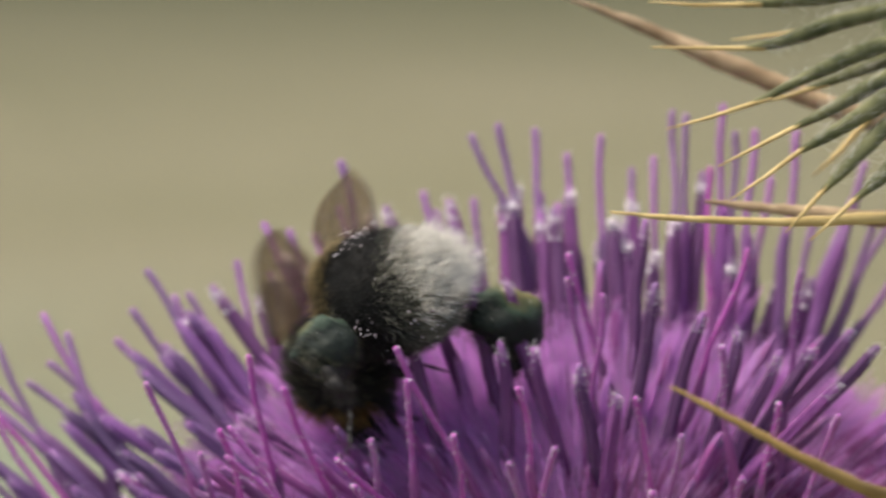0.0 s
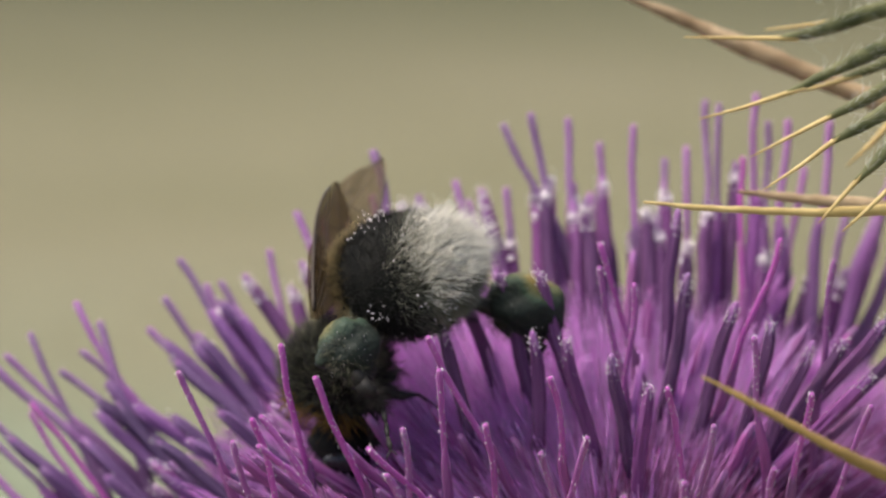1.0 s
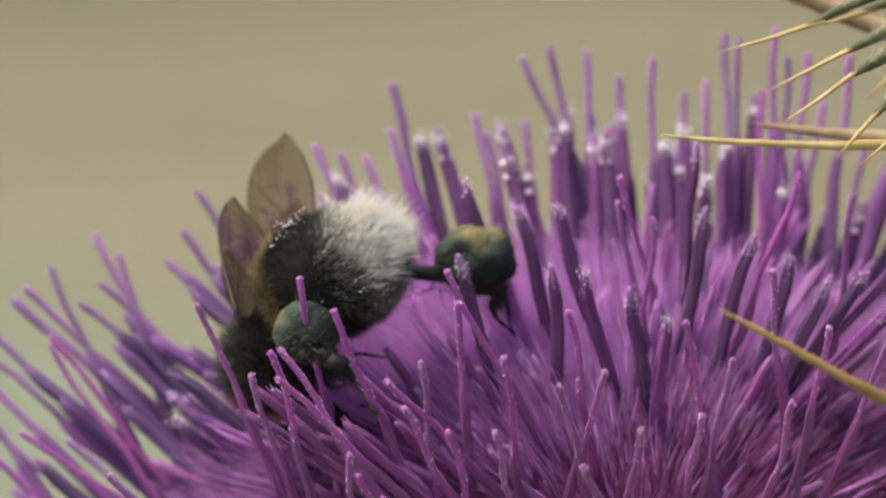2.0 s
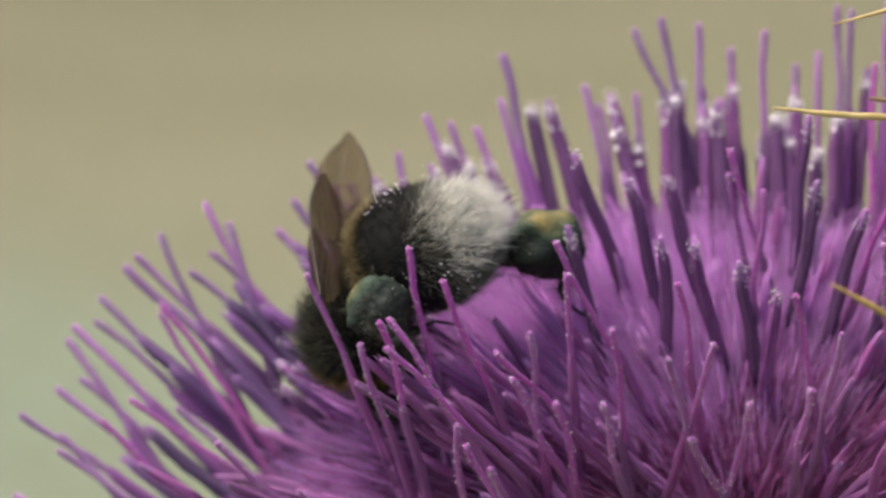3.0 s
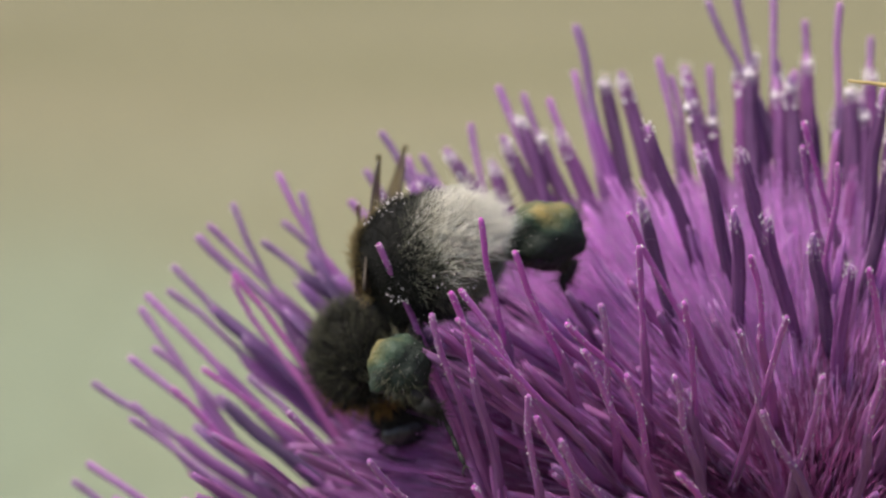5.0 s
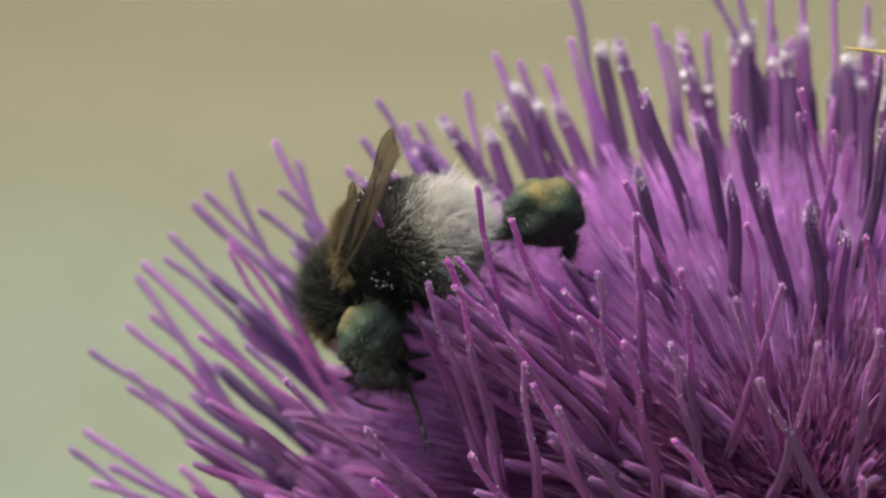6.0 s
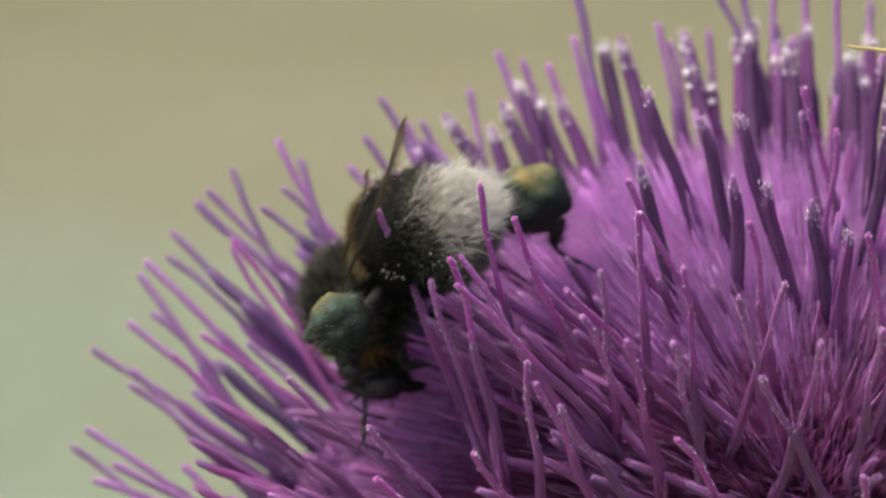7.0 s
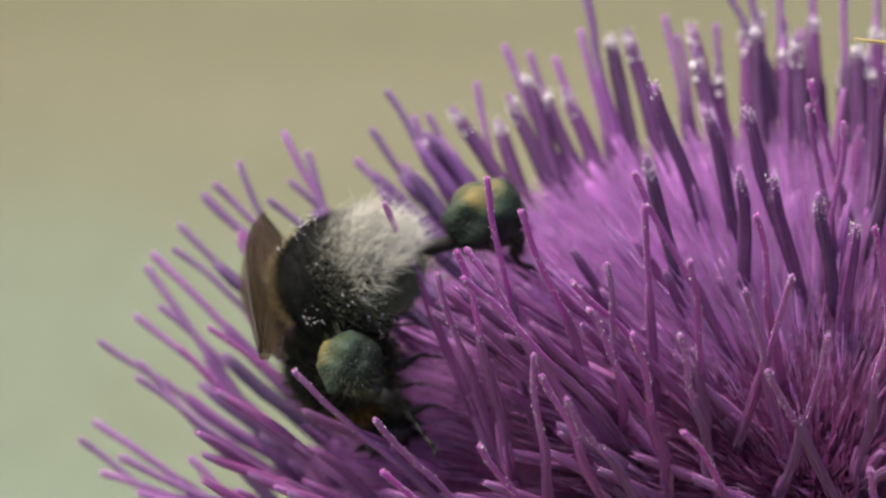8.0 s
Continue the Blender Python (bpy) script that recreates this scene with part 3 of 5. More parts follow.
def make_flower():
    head = tagged(put("thistle_flower", None, None, HEAD), "large purple thistle flower head with pollen-dusted florets", "thistle flower")
    rnd = random.Random(5)
    kits = {k: [floret_meshes(k, i * 7 + j) for i in range(7)] for j, k in enumerate(("style", "long", "anther", "ragged", "bare", "inner", "spent"))}

    young = [young_floret(40 + i, COROLLA) for i in range(8)]

    def rows(table, kind):
        for x, y, z, az, el in table:
            a, e = radians(az), radians(el)
            d = Vector((math.cos(a) * math.cos(e), math.sin(a) * math.cos(e), math.sin(e)))
            add_floret(head, rnd.choice(kits[kind]), aim(Vector((x, y, z)) * MM, d, rnd.uniform(0, 6.28)))

    rows(REAR_STYLES + REAR_STYLES_B + REAR_STYLES_C, "style")
    rows(REAR_ANTHERS + REAR_ANTHERS_B + REAR_ANTHERS_C, "anther")
    rows(SIDE_STYLES + SIDE_STYLES_B, "style")
    rows(SIDE_ANTHERS + SIDE_ANTHERS_B, "bare")
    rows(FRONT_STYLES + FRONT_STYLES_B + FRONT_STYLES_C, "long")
    rows(FRONT_ANTHERS, "ragged")
    # the inner florets rise from the receptacle towards the disc's face and bow outwards, like a fountain
    rng = np.random.default_rng(8)
    core, semi = np.array((-5.0, 0.0, 9.0)), np.array((38.0, 29.0, 30.0))

    def fountain(count, low, high, back=0.45, front=-2.0):
        """Paths of florets, of shape (n, 4, 3), in millimetres."""
        d = rng.normal(size=(count, 3))
        d /= np.linalg.norm(d, axis=1)[:, None]
        d = d[(d[:, 1] < back) & (d[:, 1] > front) & (d[:, 2] > -0.45)]
        m = len(d)
        rho = np.hypot(d[:, 0], d[:, 2])
        out = np.stack((d[:, 0] / rho, np.zeros(m), d[:, 2] / rho), axis=1)
        top = high - 0.11 * np.clip(-d[:, 1], 0, 1)
        tip = core + d * semi * rng.uniform(low, top)[:, None] + rng.normal(0, 0.5, (m, 3))
        base = core + out * (rng.uniform(3, 9, m) * np.minimum(1, 1.5 * rho))[:, None] + np.array((0, 3.0, -2.0))
        reach = np.hypot(tip[:, 0] - core[0], tip[:, 2] - core[2])
        bow = core + out * (0.42 * reach)[:, None]
        bow[:, 1] = tip[:, 1] * 0.9 - 7 * rho ** 2
        bow += rng.normal(0, 0.8, (m, 3))
        t = np.array((0.15, 0.5, 0.8, 1.0))[None, :, None]
        return (1 - t) ** 2 * base[:, None] + 2 * t * (1 - t) * bow[:, None] + t ** 2 * tip[:, None]

    def shut_shaded(path):
        return unripe_shaded(Vector(path[-1]), rnd)

    # young florets among the tall ones
    for path in fountain(150, 0.62, 0.74):
        if shut_shaded(path) or path[-1][2] < 18:
            continue
        end = Vector(path[-1] - path[-2]).normalized() + Vector(path[-1] - core).normalized()
        put("floret", rnd.choice(young), head, aim(Vector(path[-1]) * MM, end, rnd.uniform(0, 6.28)))
    # open florets deeper in the head, between the outer ones
    for path in fountain(150, 0.66, 0.80):
        tip = Vector(path[-1])
        end = Vector(path[-1] - path[-2]).normalized() + (tip - Vector(core)).normalized()
        if tip.y > -2 or tip.x > -13 or tip.z > 22:
            continue
        end += Vector((rnd.gauss(0, 0.2), rnd.gauss(0, 0.2), rnd.gauss(0, 0.2)))
        add_floret(head, rnd.choice(kits["inner" if rnd.random() < 0.15 else "spent"]), aim(tip * MM, end, rnd.uniform(0, 6.28)))
    # florets low on the near side, leaning outwards past the bee
    for _ in range(38):
        x = rnd.uniform(-36, -17)
        z = rnd.uniform(6.5, 14.0 if x < -25 else 17.0)
        tip = Vector((x, -16.5 + 0.4 * max(0.0, -27 - x) + rnd.uniform(-1.5, 2.0), z + 0.12 * (-19 - x)))
        if -27 < tip.x < -19.5 and tip.z > 11:
            continue
        az, el = radians(rnd.uniform(-160, -130)), radians(rnd.uniform(20, 40))
        lean = Vector((math.cos(az) * math.cos(el), math.sin(az) * math.cos(el), math.sin(el)))
        add_floret(head, rnd.choice(kits["inner" if rnd.random() < 0.15 else "spent"]), aim(tip * MM, lean, rnd.uniform(0, 6.28)))
    # bare violet tubes fanning out behind the bee's place
    for _ in range(14):
        tip = Vector((rnd.uniform(-28, -20), rnd.uniform(-8, -4), rnd.uniform(18.5, 23.5)))
        az, el = radians(rnd.uniform(-178, -155)), radians(rnd.uniform(34, 46))
        lean = Vector((math.cos(az) * math.cos(el), math.sin(az) * math.cos(el), math.sin(el)))
        add_floret(head, rnd.choice(kits["bare" if rnd.random() < 0.7 else "ragged"]), aim(tip * MM, lean, rnd.uniform(0, 6.28)))
    # more of them round the far flank of the disc
    for path in fountain(420, 0.62, 0.76):
        tip = Vector(path[-1])
        if tip.y > -4 or not -4 < tip.x < 20 or tip.z < 12:
            continue
        end = Vector(path[-1] - path[-2]).normalized() + (tip - Vector(core)).normalized()
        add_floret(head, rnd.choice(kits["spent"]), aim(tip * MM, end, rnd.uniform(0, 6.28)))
    # a fringe under the bee's way
    for _ in range(8):
        tip = Vector((rnd.uniform(-25, -16), rnd.uniform(-19, -17.4), rnd.uniform(18.5, 21.3)))
        lean = Vector((tip.x + 5, -14 + rnd.uniform(-3, 3), tip.z - 6 + rnd.uniform(-3, 3)))
        add_floret(head, rnd.choice(kits["spent"]), aim(tip * MM, lean, rnd.uniform(0, 6.28)))
    for _ in range(9):
        tip = Vector((rnd.uniform(-21.5, -8), rnd.uniform(-15.5, -11.5), rnd.uniform(18.5, 23.2)))
        lean = Vector((tip.x + 5, -9 + rnd.uniform(-3, 3), tip.z - 8 + rnd.uniform(-2, 3)))
        add_floret(head, rnd.choice(kits["spent"]), aim(tip * MM, lean, rnd.uniform(0, 6.28)))
    # duller florets halfway up, between the near side and the crown
    for _ in range(18):
        x = rnd.uniform(-27, -11)
        tip = Vector((x, rnd.uniform(-19, -15.5), rnd.uniform(11.0, 15.0 if x < -24 else 21.5)))
        if -27 < tip.x < -19.5 and 12 < tip.z < 19:      # the hollow where the bee digs
            continue
        lean = Vector((tip.x + 5, 0, tip.z - 9)).normalized() + Vector((rnd.gauss(0, 0.12), -0.6, rnd.gauss(0, 0.12) + 0.2))
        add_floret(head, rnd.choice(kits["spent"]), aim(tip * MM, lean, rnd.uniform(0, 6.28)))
    # the crowd of narrow corolla lobes below them, past counting
    def crowd(name, paths, thin, wide, material, label):
        thick = rng.uniform(thin, wide, len(paths))[:, None] * np.array((1.0, 1.15, 1.05, 0.4))
        mass = put(name, strands(name, paths * MM, thick * MM, 3, material), head, None, label)
        mass["kind"] = "stuff"

    near = fountain(178000, 0.47, 0.68, 0.15)
    near = np.concatenate((near, fountain(110000, 0.53, 0.665, -0.5)))
    low = np.array([shut_shaded(p) for p in near])
    rear = fountain(30000, 0.45, 0.68, 0.45, 0.15)
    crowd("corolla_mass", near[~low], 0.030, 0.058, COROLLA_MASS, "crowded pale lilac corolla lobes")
    crowd("corolla_mass", rear, 0.07, 0.12, COROLLA_MASS, "crowded pale lilac corolla lobes")
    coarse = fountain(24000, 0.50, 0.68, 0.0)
    # lobes ending below about 18.5 mm take the darker colour, as painted shade
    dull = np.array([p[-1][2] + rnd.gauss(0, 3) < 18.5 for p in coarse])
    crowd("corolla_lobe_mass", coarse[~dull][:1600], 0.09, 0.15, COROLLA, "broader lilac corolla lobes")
    crowd("withered_lobe_mass", coarse[dull][:6200], 0.09, 0.16, SHADED_LOBES, "dull lower lobes with shade painted in")
    # this maroon zone holds closed florets and carries the lower front's shade as colour
    crowd("closed_floret_mass", near[low], 0.034, 0.064, CLOSED_SHADED, "unopened maroon florets with the shade low in front painted in")
    # stray pollen caught among the lobes
    b = Build()
    for p in near[rng.choice(len(near), 900)]:
        b.grain(Vector(p[-1] + (p[-2] - p[-1]) * rng.uniform(-0.05, 0.6)) * MM, rng.uniform(0.008, 0.019) * MM)
    put("pollen", b.mesh("pollen", POLLEN, False), head, None, "stray pollen grains")["kind"] = "stuff"
    # the receptacle, the scaly cup and the stem
    b = Build()
    b.ellipsoid((0, 0, 0), (11 * MM, 9 * MM, 9 * MM), 20, 12, 0.05)
    put("receptacle", b.mesh("receptacle", RECEPT), head)
    b = Build()
    prof = ((-20, 5), (-18, 13), (-12, 17.5), (-5, 18), (0, 15.5), (4, 12.5))
    b.rings([(0, 0, z * MM) for z, r in prof], [r * MM for z, r in prof], 24)
    put("involucre", b.mesh("involucre", BRACT), head, None, "green scaly cup under the florets")
    b = Build()
    b.rings([(0, 0, 0), (-0.0 * MM, 0, 3 * MM), (0, 0.3 * MM, 7 * MM), (0, 1.2 * MM, 11 * MM)], [2.0 * MM, 1.8 * MM, 1.1 * MM, 0.15 * MM], 5, flat=0.4)
    scale = b.mesh("bract", BRACT)
    for row, (z, r, nn) in enumerate(((-15, 15, 16), (-10, 17.6, 18), (-5, 17.8, 20), (0, 15.4, 18))):
        for k in range(nn):
            w = 2 * math.pi * (k + 0.5 * (row % 2)) / nn
            p = Vector((math.cos(w) * r, math.sin(w) * r, z)) * MM
            put("bract", scale, head, aim(p, (math.cos(w) * 0.7, math.sin(w) * 0.7, 0.55), w))
    b = Build()
    inv = HEAD.inverted()
    b.rings([inv @ Vector(p) for p in ((0, 0.0, 0.985), (0, -0.004, 0.93), (0.008, -0.006, 0.7), (0.0, 0.004, 0.35), (0, 0, -0.02))], [5 * MM, 4 * MM, 4.5 * MM, 6 * MM, 8 * MM], 10)
    put("stem", b.mesh("stem", STEM), head)
    return head


make_flower()


# ================= the neighbouring bud =================
def make_bud():
    bud = tagged(put("thistle_bud", None, None, HEAD), "unopened green thistle bud with woolly bracts and straw spines", "thistle bud")
    rnd = random.Random(11)
    heart = Vector((17.5, -8.0, 41.2))
    b = Build()
    b.ellipsoid(heart * MM, (6 * MM, 6 * MM, 6.5 * MM), 18, 12, 0.08)
    put("bud_core", b.mesh("bud_core", BRACT), bud)

    def bract(pts, tip, width=0.66, spine_r=0.13):
        """A fleshy curved bract with its hard straw-coloured spine."""
        pts = [Vector(p) for p in pts]
        tip = Vector(tip)
        curve = [heart.lerp(pts[0], 0.45)] + pts
        fine = []
        for i in range(len(curve) - 1):
            for k in range(4):
                fine.append(curve[i].lerp(curve[i + 1], k / 4))
        fine.append(curve[-1])
        smooth = [fine[0]] + [(fine[i - 1] + fine[i] * 2 + fine[i + 1]) / 4 for i in range(1, len(fine) - 1)] + [fine[-1]]
        n = len(smooth)
        radii = [0.80 * width * (1.0 - 0.72 * (i / (n - 1)) ** 3) * (0.92 + 0.16 * noise.noise(Vector((i * 0.7, tip.x, tip.z)))) for i in range(n)]
        radii[-1] = spine_r * 1.15
        b = Build()
        b.rings([p * MM for p in smooth], [r * MM for r in radii], 8, flat=0.72)
        leaf = put("bract", b.mesh("bract", BRACT), bud)
        b = Build()
        a = pts[-1]
        sag = Vector((0, 0, -0.25 * rnd.random()))
        b.rings([(a + (a - tip).normalized() * 0.9) * MM, a * MM, (a.lerp(tip, 0.5) + sag) * MM, tip * MM], [spine_r * 0.9 * MM, spine_r * MM, spine_r * 0.75 * MM, 0.03 * MM], 6)
        put("spine", b.mesh("spine", SPINE), leaf, None, "straw-yellow spine")
        b = Build()
        for _ in range(200):
            i = rnd.randrange(0, n - 2)
            p = smooth[i]
            d = Vector((rnd.gauss(0, 1), rnd.gauss(0, 1), rnd.gauss(0, 1))).normalized()
            b.hair((p + d * radii[i] * 0.9) * MM, d + (smooth[i] - smooth[i + 1]).normalized() * 1.2, rnd.uniform(0.3, 1.1) * MM, 0.007 * MM, Vector((rnd.gauss(0, 0.35), rnd.gauss(0, 0.35), rnd.gauss(0, 0.35))))
        put("wool", b.mesh("wool", WOOL), leaf, None, "white cobweb hairs")

    bract(((10.8, -12.0, 44.1), (7.0, -13.0, 43.1), (3.0, -14.0, 42.7)), (-1.7, -14.0, 42.9))
    bract(((11.9, -12.0, 42.9), (7.6, -14.0, 41.8), (4.7, -15.0, 40.7), (2.9, -15.0, 40.4)), (-1.8, -15.0, 40.5), 0.6)
    bract(((12.9, -8.0, 43.7), (9.1, -10.0, 42.7), (6.8, -10.0, 41.9)), (3.1, -10.0, 41.5), 0.45)
    bract(((11.4, -14.0, 41.1), (8.2, -16.0, 40.0), (5.3, -17.0, 38.7), (2.8, -17.0, 37.5)), (-1.5, -17.0, 36.3), 0.6)
    bract(((12.2, -12.0, 40.9), (9.2, -14.0, 39.6), (6.2, -14.0, 38.5)), (3.0, -14.0, 37.8), 0.6)
    bract(((11.4, -15.0, 39.6), (8.5, -18.0, 38.3), (6.2, -19.0, 37.0), (4.3, -19.0, 36.1)), (0.6, -19.0, 34.3), 0.62)
    bract(((11.4, -16.0, 38.9), (8.0, -20.0, 37.0), (6.0, -21.0, 35.8), (4.1, -21.0, 34.8)), (0.8, -21.0, 32.6), 0.66)
    bract(((11.7, -16.0, 38.1), (8.3, -20.0, 35.9), (6.5, -21.0, 34.2), (5.1, -21.0, 32.9)), (3.3, -21.0, 31.0), 0.62)
    bract(((12.2, -16.0, 37.3), (9.1, -20.0, 34.6), (7.8, -21.0, 33.4), (6.6, -21.0, 32.5)), (4.4, -21.0, 30.6), 0.62)
    bract(((13.8, -7.0, 40.3), (11.8, -8.0, 38.5), (10.2, -8.0, 37.3)), (7.5, -8.0, 34.7), 0.5, 0.2)
    for k in range(26):
        w = 2.399 * k
        d = Vector((abs(math.cos(w)) * 0.9 + 0.1, math.sin(w) * 0.8, rnd.uniform(-0.4, 1.0))).normalized()
        p = heart + d * 5.5
        bract((p + d * 2, p + d * 6 + Vector((0, 0, -0.6))), p + d * 10 + Vector((0, 0, -2)))

    def leaf_spine(name, pts, radii, material, label):
        b = Build()
        pts = [Vector(p) for p in pts]
        fine, rad = [], []
        for i in range(len(pts) - 1):
            for k in range(5):
                fine.append(pts[i].lerp(pts[i + 1], k / 5) + Vector((noise.noise(Vector((i, k * 0.7, 3))), 0, noise.noise(Vector((i, k * 0.7, 9))))) * 0.06)
                rad.append((radii[i] + (radii[i + 1] - radii[i]) * k / 5) * (1 + 0.22 * noise.noise(Vector((i * 5 + k, radii[1] * 9, 1.7)) * 0.8)))
        fine.append(pts[-1])
        rad.append(radii[-1])
        b.rings([p * MM for p in fine], [r * MM for r in rad], 9, flat=0.8)
        put(name, b.mesh(name, material), bud, None, label)

    leaf_spine("leaf_rib", ((-5.2, -4.0, 44.9), (-3.0, -4.0, 44.1), (-0.6, -4.0, 43.1), (2.3, -4.0, 41.8), (5.5, -4.0, 40.4), (9.0, -4.0, 38.9), (15.1, -4.0, 36.6), (21.6, -4.0, 32.2)), (0.08, 0.16, 0.34, 0.46, 0.52, 0.55, 0.7, 1.0), DRY, "dry brown leaf rib ending in a point")
    leaf_spine("leaf_spine", ((-4.4, -18.0, 32.3), (-1.8, -18.0, 32.0), (1.4, -18.0, 31.8), (4.3, -18.0, 31.7), (8.7, -17.0, 31.9), (13.0, -14.0, 32.2), (20.9, -6.0, 32.1)), (0.06, 0.14, 0.18, 0.22, 0.30, 0.4, 0.8), SPINE, "long straw-coloured leaf spine")
    leaf_spine("leaf_spine", ((1.2, -12.0, 33.2), (3.6, -12.0, 32.9), (6.1, -12.0, 32.6), (9.9, -12.0, 32.2), (14.1, -10.0, 32.3), (20.9, -6.0, 32.1)), (0.08, 0.25, 0.32, 0.42, 0.5, 0.8), DRY, "brownish leaf spine")
    leaf_spine("leaf_spine", ((-4.3, -33.0, 23.9), (-2.8, -33.0, 23.1), (-0.7, -33.0, 21.9), (1.4, -33.0, 20.7), (3.7, -32.0, 19.6), (8.0, -28.0, 18.1), (19.7, -10.0, 16.2)), (0.06, 0.14, 0.19, 0.23, 0.30, 0.45, 0.8), OCHRE, "ochre leaf spine")
    b = Build()
    inv = HEAD.inverted()
    base = HEAD @ (heart * MM)
    side = HEAD @ (Vector((20.9, -6.0, 32.1)) * MM)
    low = HEAD @ (Vector((20.3, -8.0, 16.1)) * MM)
    b.rings([inv @ p for p in (base, side, low, Vector((low.x + 0.004, low.y, 0.75)), Vector((low.x - 0.02, low.y + 0.01, 0.3)), Vector((low.x - 0.03, low.y + 0.01, -0.02)))], [2.2 * MM, 2.0 * MM, 2.4 * MM, 3 * MM, 5 * MM, 7 * MM], 10)
    put("stem", b.mesh("stem", STEM), bud)


make_bud()


# ================= the bumblebee =================
def fur(build, point, count, rnd, length, r, back, keep, spread=0.22, mat=0.45):
    """Hairs on a rounded body: point(u, w) gives place and outward direction."""
    made = 0
    while made < count:
        u, w = rnd.random(), rnd.uniform(0, 2 * math.pi)
        if not keep(u, w, rnd):
            continue
        p, d = point(u, w)
        clump = Vector((noise.noise(p * 1500), noise.noise(p * 1500 + Vector((7, 0, 0))), noise.noise(p * 1500 + Vector((0, 9, 0)))))
        d = (d + back * rnd.uniform(0.3, 1.2) + clump * mat + Vector((rnd.gauss(0, spread), rnd.gauss(0, spread), rnd.gauss(0, spread)))).normalized()
        build.hair(p, d, rnd.uniform(*length) * MM, r * MM, Vector((rnd.gauss(0, .12), rnd.gauss(0, .12), rnd.gauss(0, .12))) + back * 0.15)
        made += 1


def abdomen_point(u, w):
    """u runs from the waist to the tail, w goes round."""
    a = math.pi * u
    x = 3.4 * math.cos(a) + 0.6
    r = math.sin(a) ** 0.82 * (1.06 - 0.14 * u) if 0 < u < 1 else 0.0
    if 0.2 < u < 0.9:
        r *= 1 - 0.018 * max(0.0, math.cos(u * 6 * 2 * math.pi)) ** 6
    p = Vector((x, 3.1 * r * math.cos(w), 2.95 * r * math.sin(w) - 0.4 * u * u))
    d = Vector((math.cos(a) / 3.9, math.sin(a) * math.cos(w) / 3.45, math.sin(a) * math.sin(w) / 3.3)).normalized()
    return p * MM, d


def thorax_point(u, w):
    a = math.pi * u
    d = Vector((math.cos(a), math.sin(a) * math.cos(w), math.sin(a) * math.sin(w)))
    return Vector((d.x * 2.4, d.y * 2.5, d.z * 2.3)) * MM, d


def wing_meshes(side, length, width):
    """Membrane and veins of one wing: root at the origin, tip along x, leading edge towards side * y."""
    nu, nv = 22, 8
    v, f = [], []

    def edge(u):
        u = min(1.0, max(0.0, u))
        tip = math.sqrt(max(0.0, 1 - max(0.0, (u - 0.66) / 0.34) ** 1.9))
        axis = -width * 0.10 * max(0.0, u - 0.6) * 2.5
        lead = axis + width * (0.05 + 0.20 * math.sin(math.pi * min(1.0, u * 0.8 + 0.05))) * tip
        trail = axis - width * (0.04 + 0.64 * min(1.0, u / 0.62) ** 0.9) * tip
        return lead, trail

    def place(u, k, lift=0.0):
        lead, trail = edge(u)
        y = lead + (trail - lead) * k
        z = 0.28 * math.sin(u * 2.6 + k * 2) * k + 0.10 * math.sin(u * 17 + k * 5) * k * 0.5 + lift
        return Vector((u * length, side * y, z)) * MM

    for i in range(nu + 1):
        for k in range(nv + 1):
            v.append(place(i / nu, k / nv))
    for i in range(nu):
        for k in range(nv):
            a = i * (nv + 1) + k
            f.append((a, a + 1, a + nv + 2, a + nv + 1))
    bm = bmesh.new()
    bv = [bm.verts.new(p) for p in v]
    for q in f:
        bm.faces.new([bv[i] for i in q])
    bmesh.ops.solidify(bm, geom=bm.faces[:], thickness=0.02 * MM)
    for e in bm.edges:
        if len(e.link_faces) == 2 and e.calc_face_angle() > 0.9:
            e.smooth = False
    me = bpy.data.meshes.new("wing")
    bm.to_mesh(me)
    bm.free()
    me.polygons.foreach_set("use_smooth", [True] * len(me.polygons))
    me.materials.append(WING)
    b = Build()
    for path, r in (
        ([(u / 16, 0.0) for u in range(0, 15)], 0.11),
        ([(0.02, 0.1), (0.2, 0.22), (0.45, 0.3), (0.62, 0.22), (0.78, 0.03)], 0.030),
        ([(0.05, 0.3), (0.25, 0.42), (0.5, 0.52), (0.7, 0.5), (0.86, 0.30)], 0.030),
        ([(0.05, 0.5), (0.3, 0.68), (0.55, 0.8), (0.68, 0.99)], 0.030),
        ([(0.45, 0.3), (0.5, 0.52), (0.55, 0.8)], 0.030),
        ([(0.62, 0.22), (0.68, 0.5), (0.72, 0.78)], 0.030),
        ([(0.3 + 0.06 * i, 1.0) for i in range(11)], 0.030),
        ([(0.5, 0.52), (0.72, 0.78), (0.84, 0.85)], 0.030),
    ):
        b.rings([place(u, k, 0.01) for u, k in path], [r * MM * (1 - 0.5 * i / len(path)) for i in range(len(path))], 5)
    return me, b.mesh("vein", VEIN)


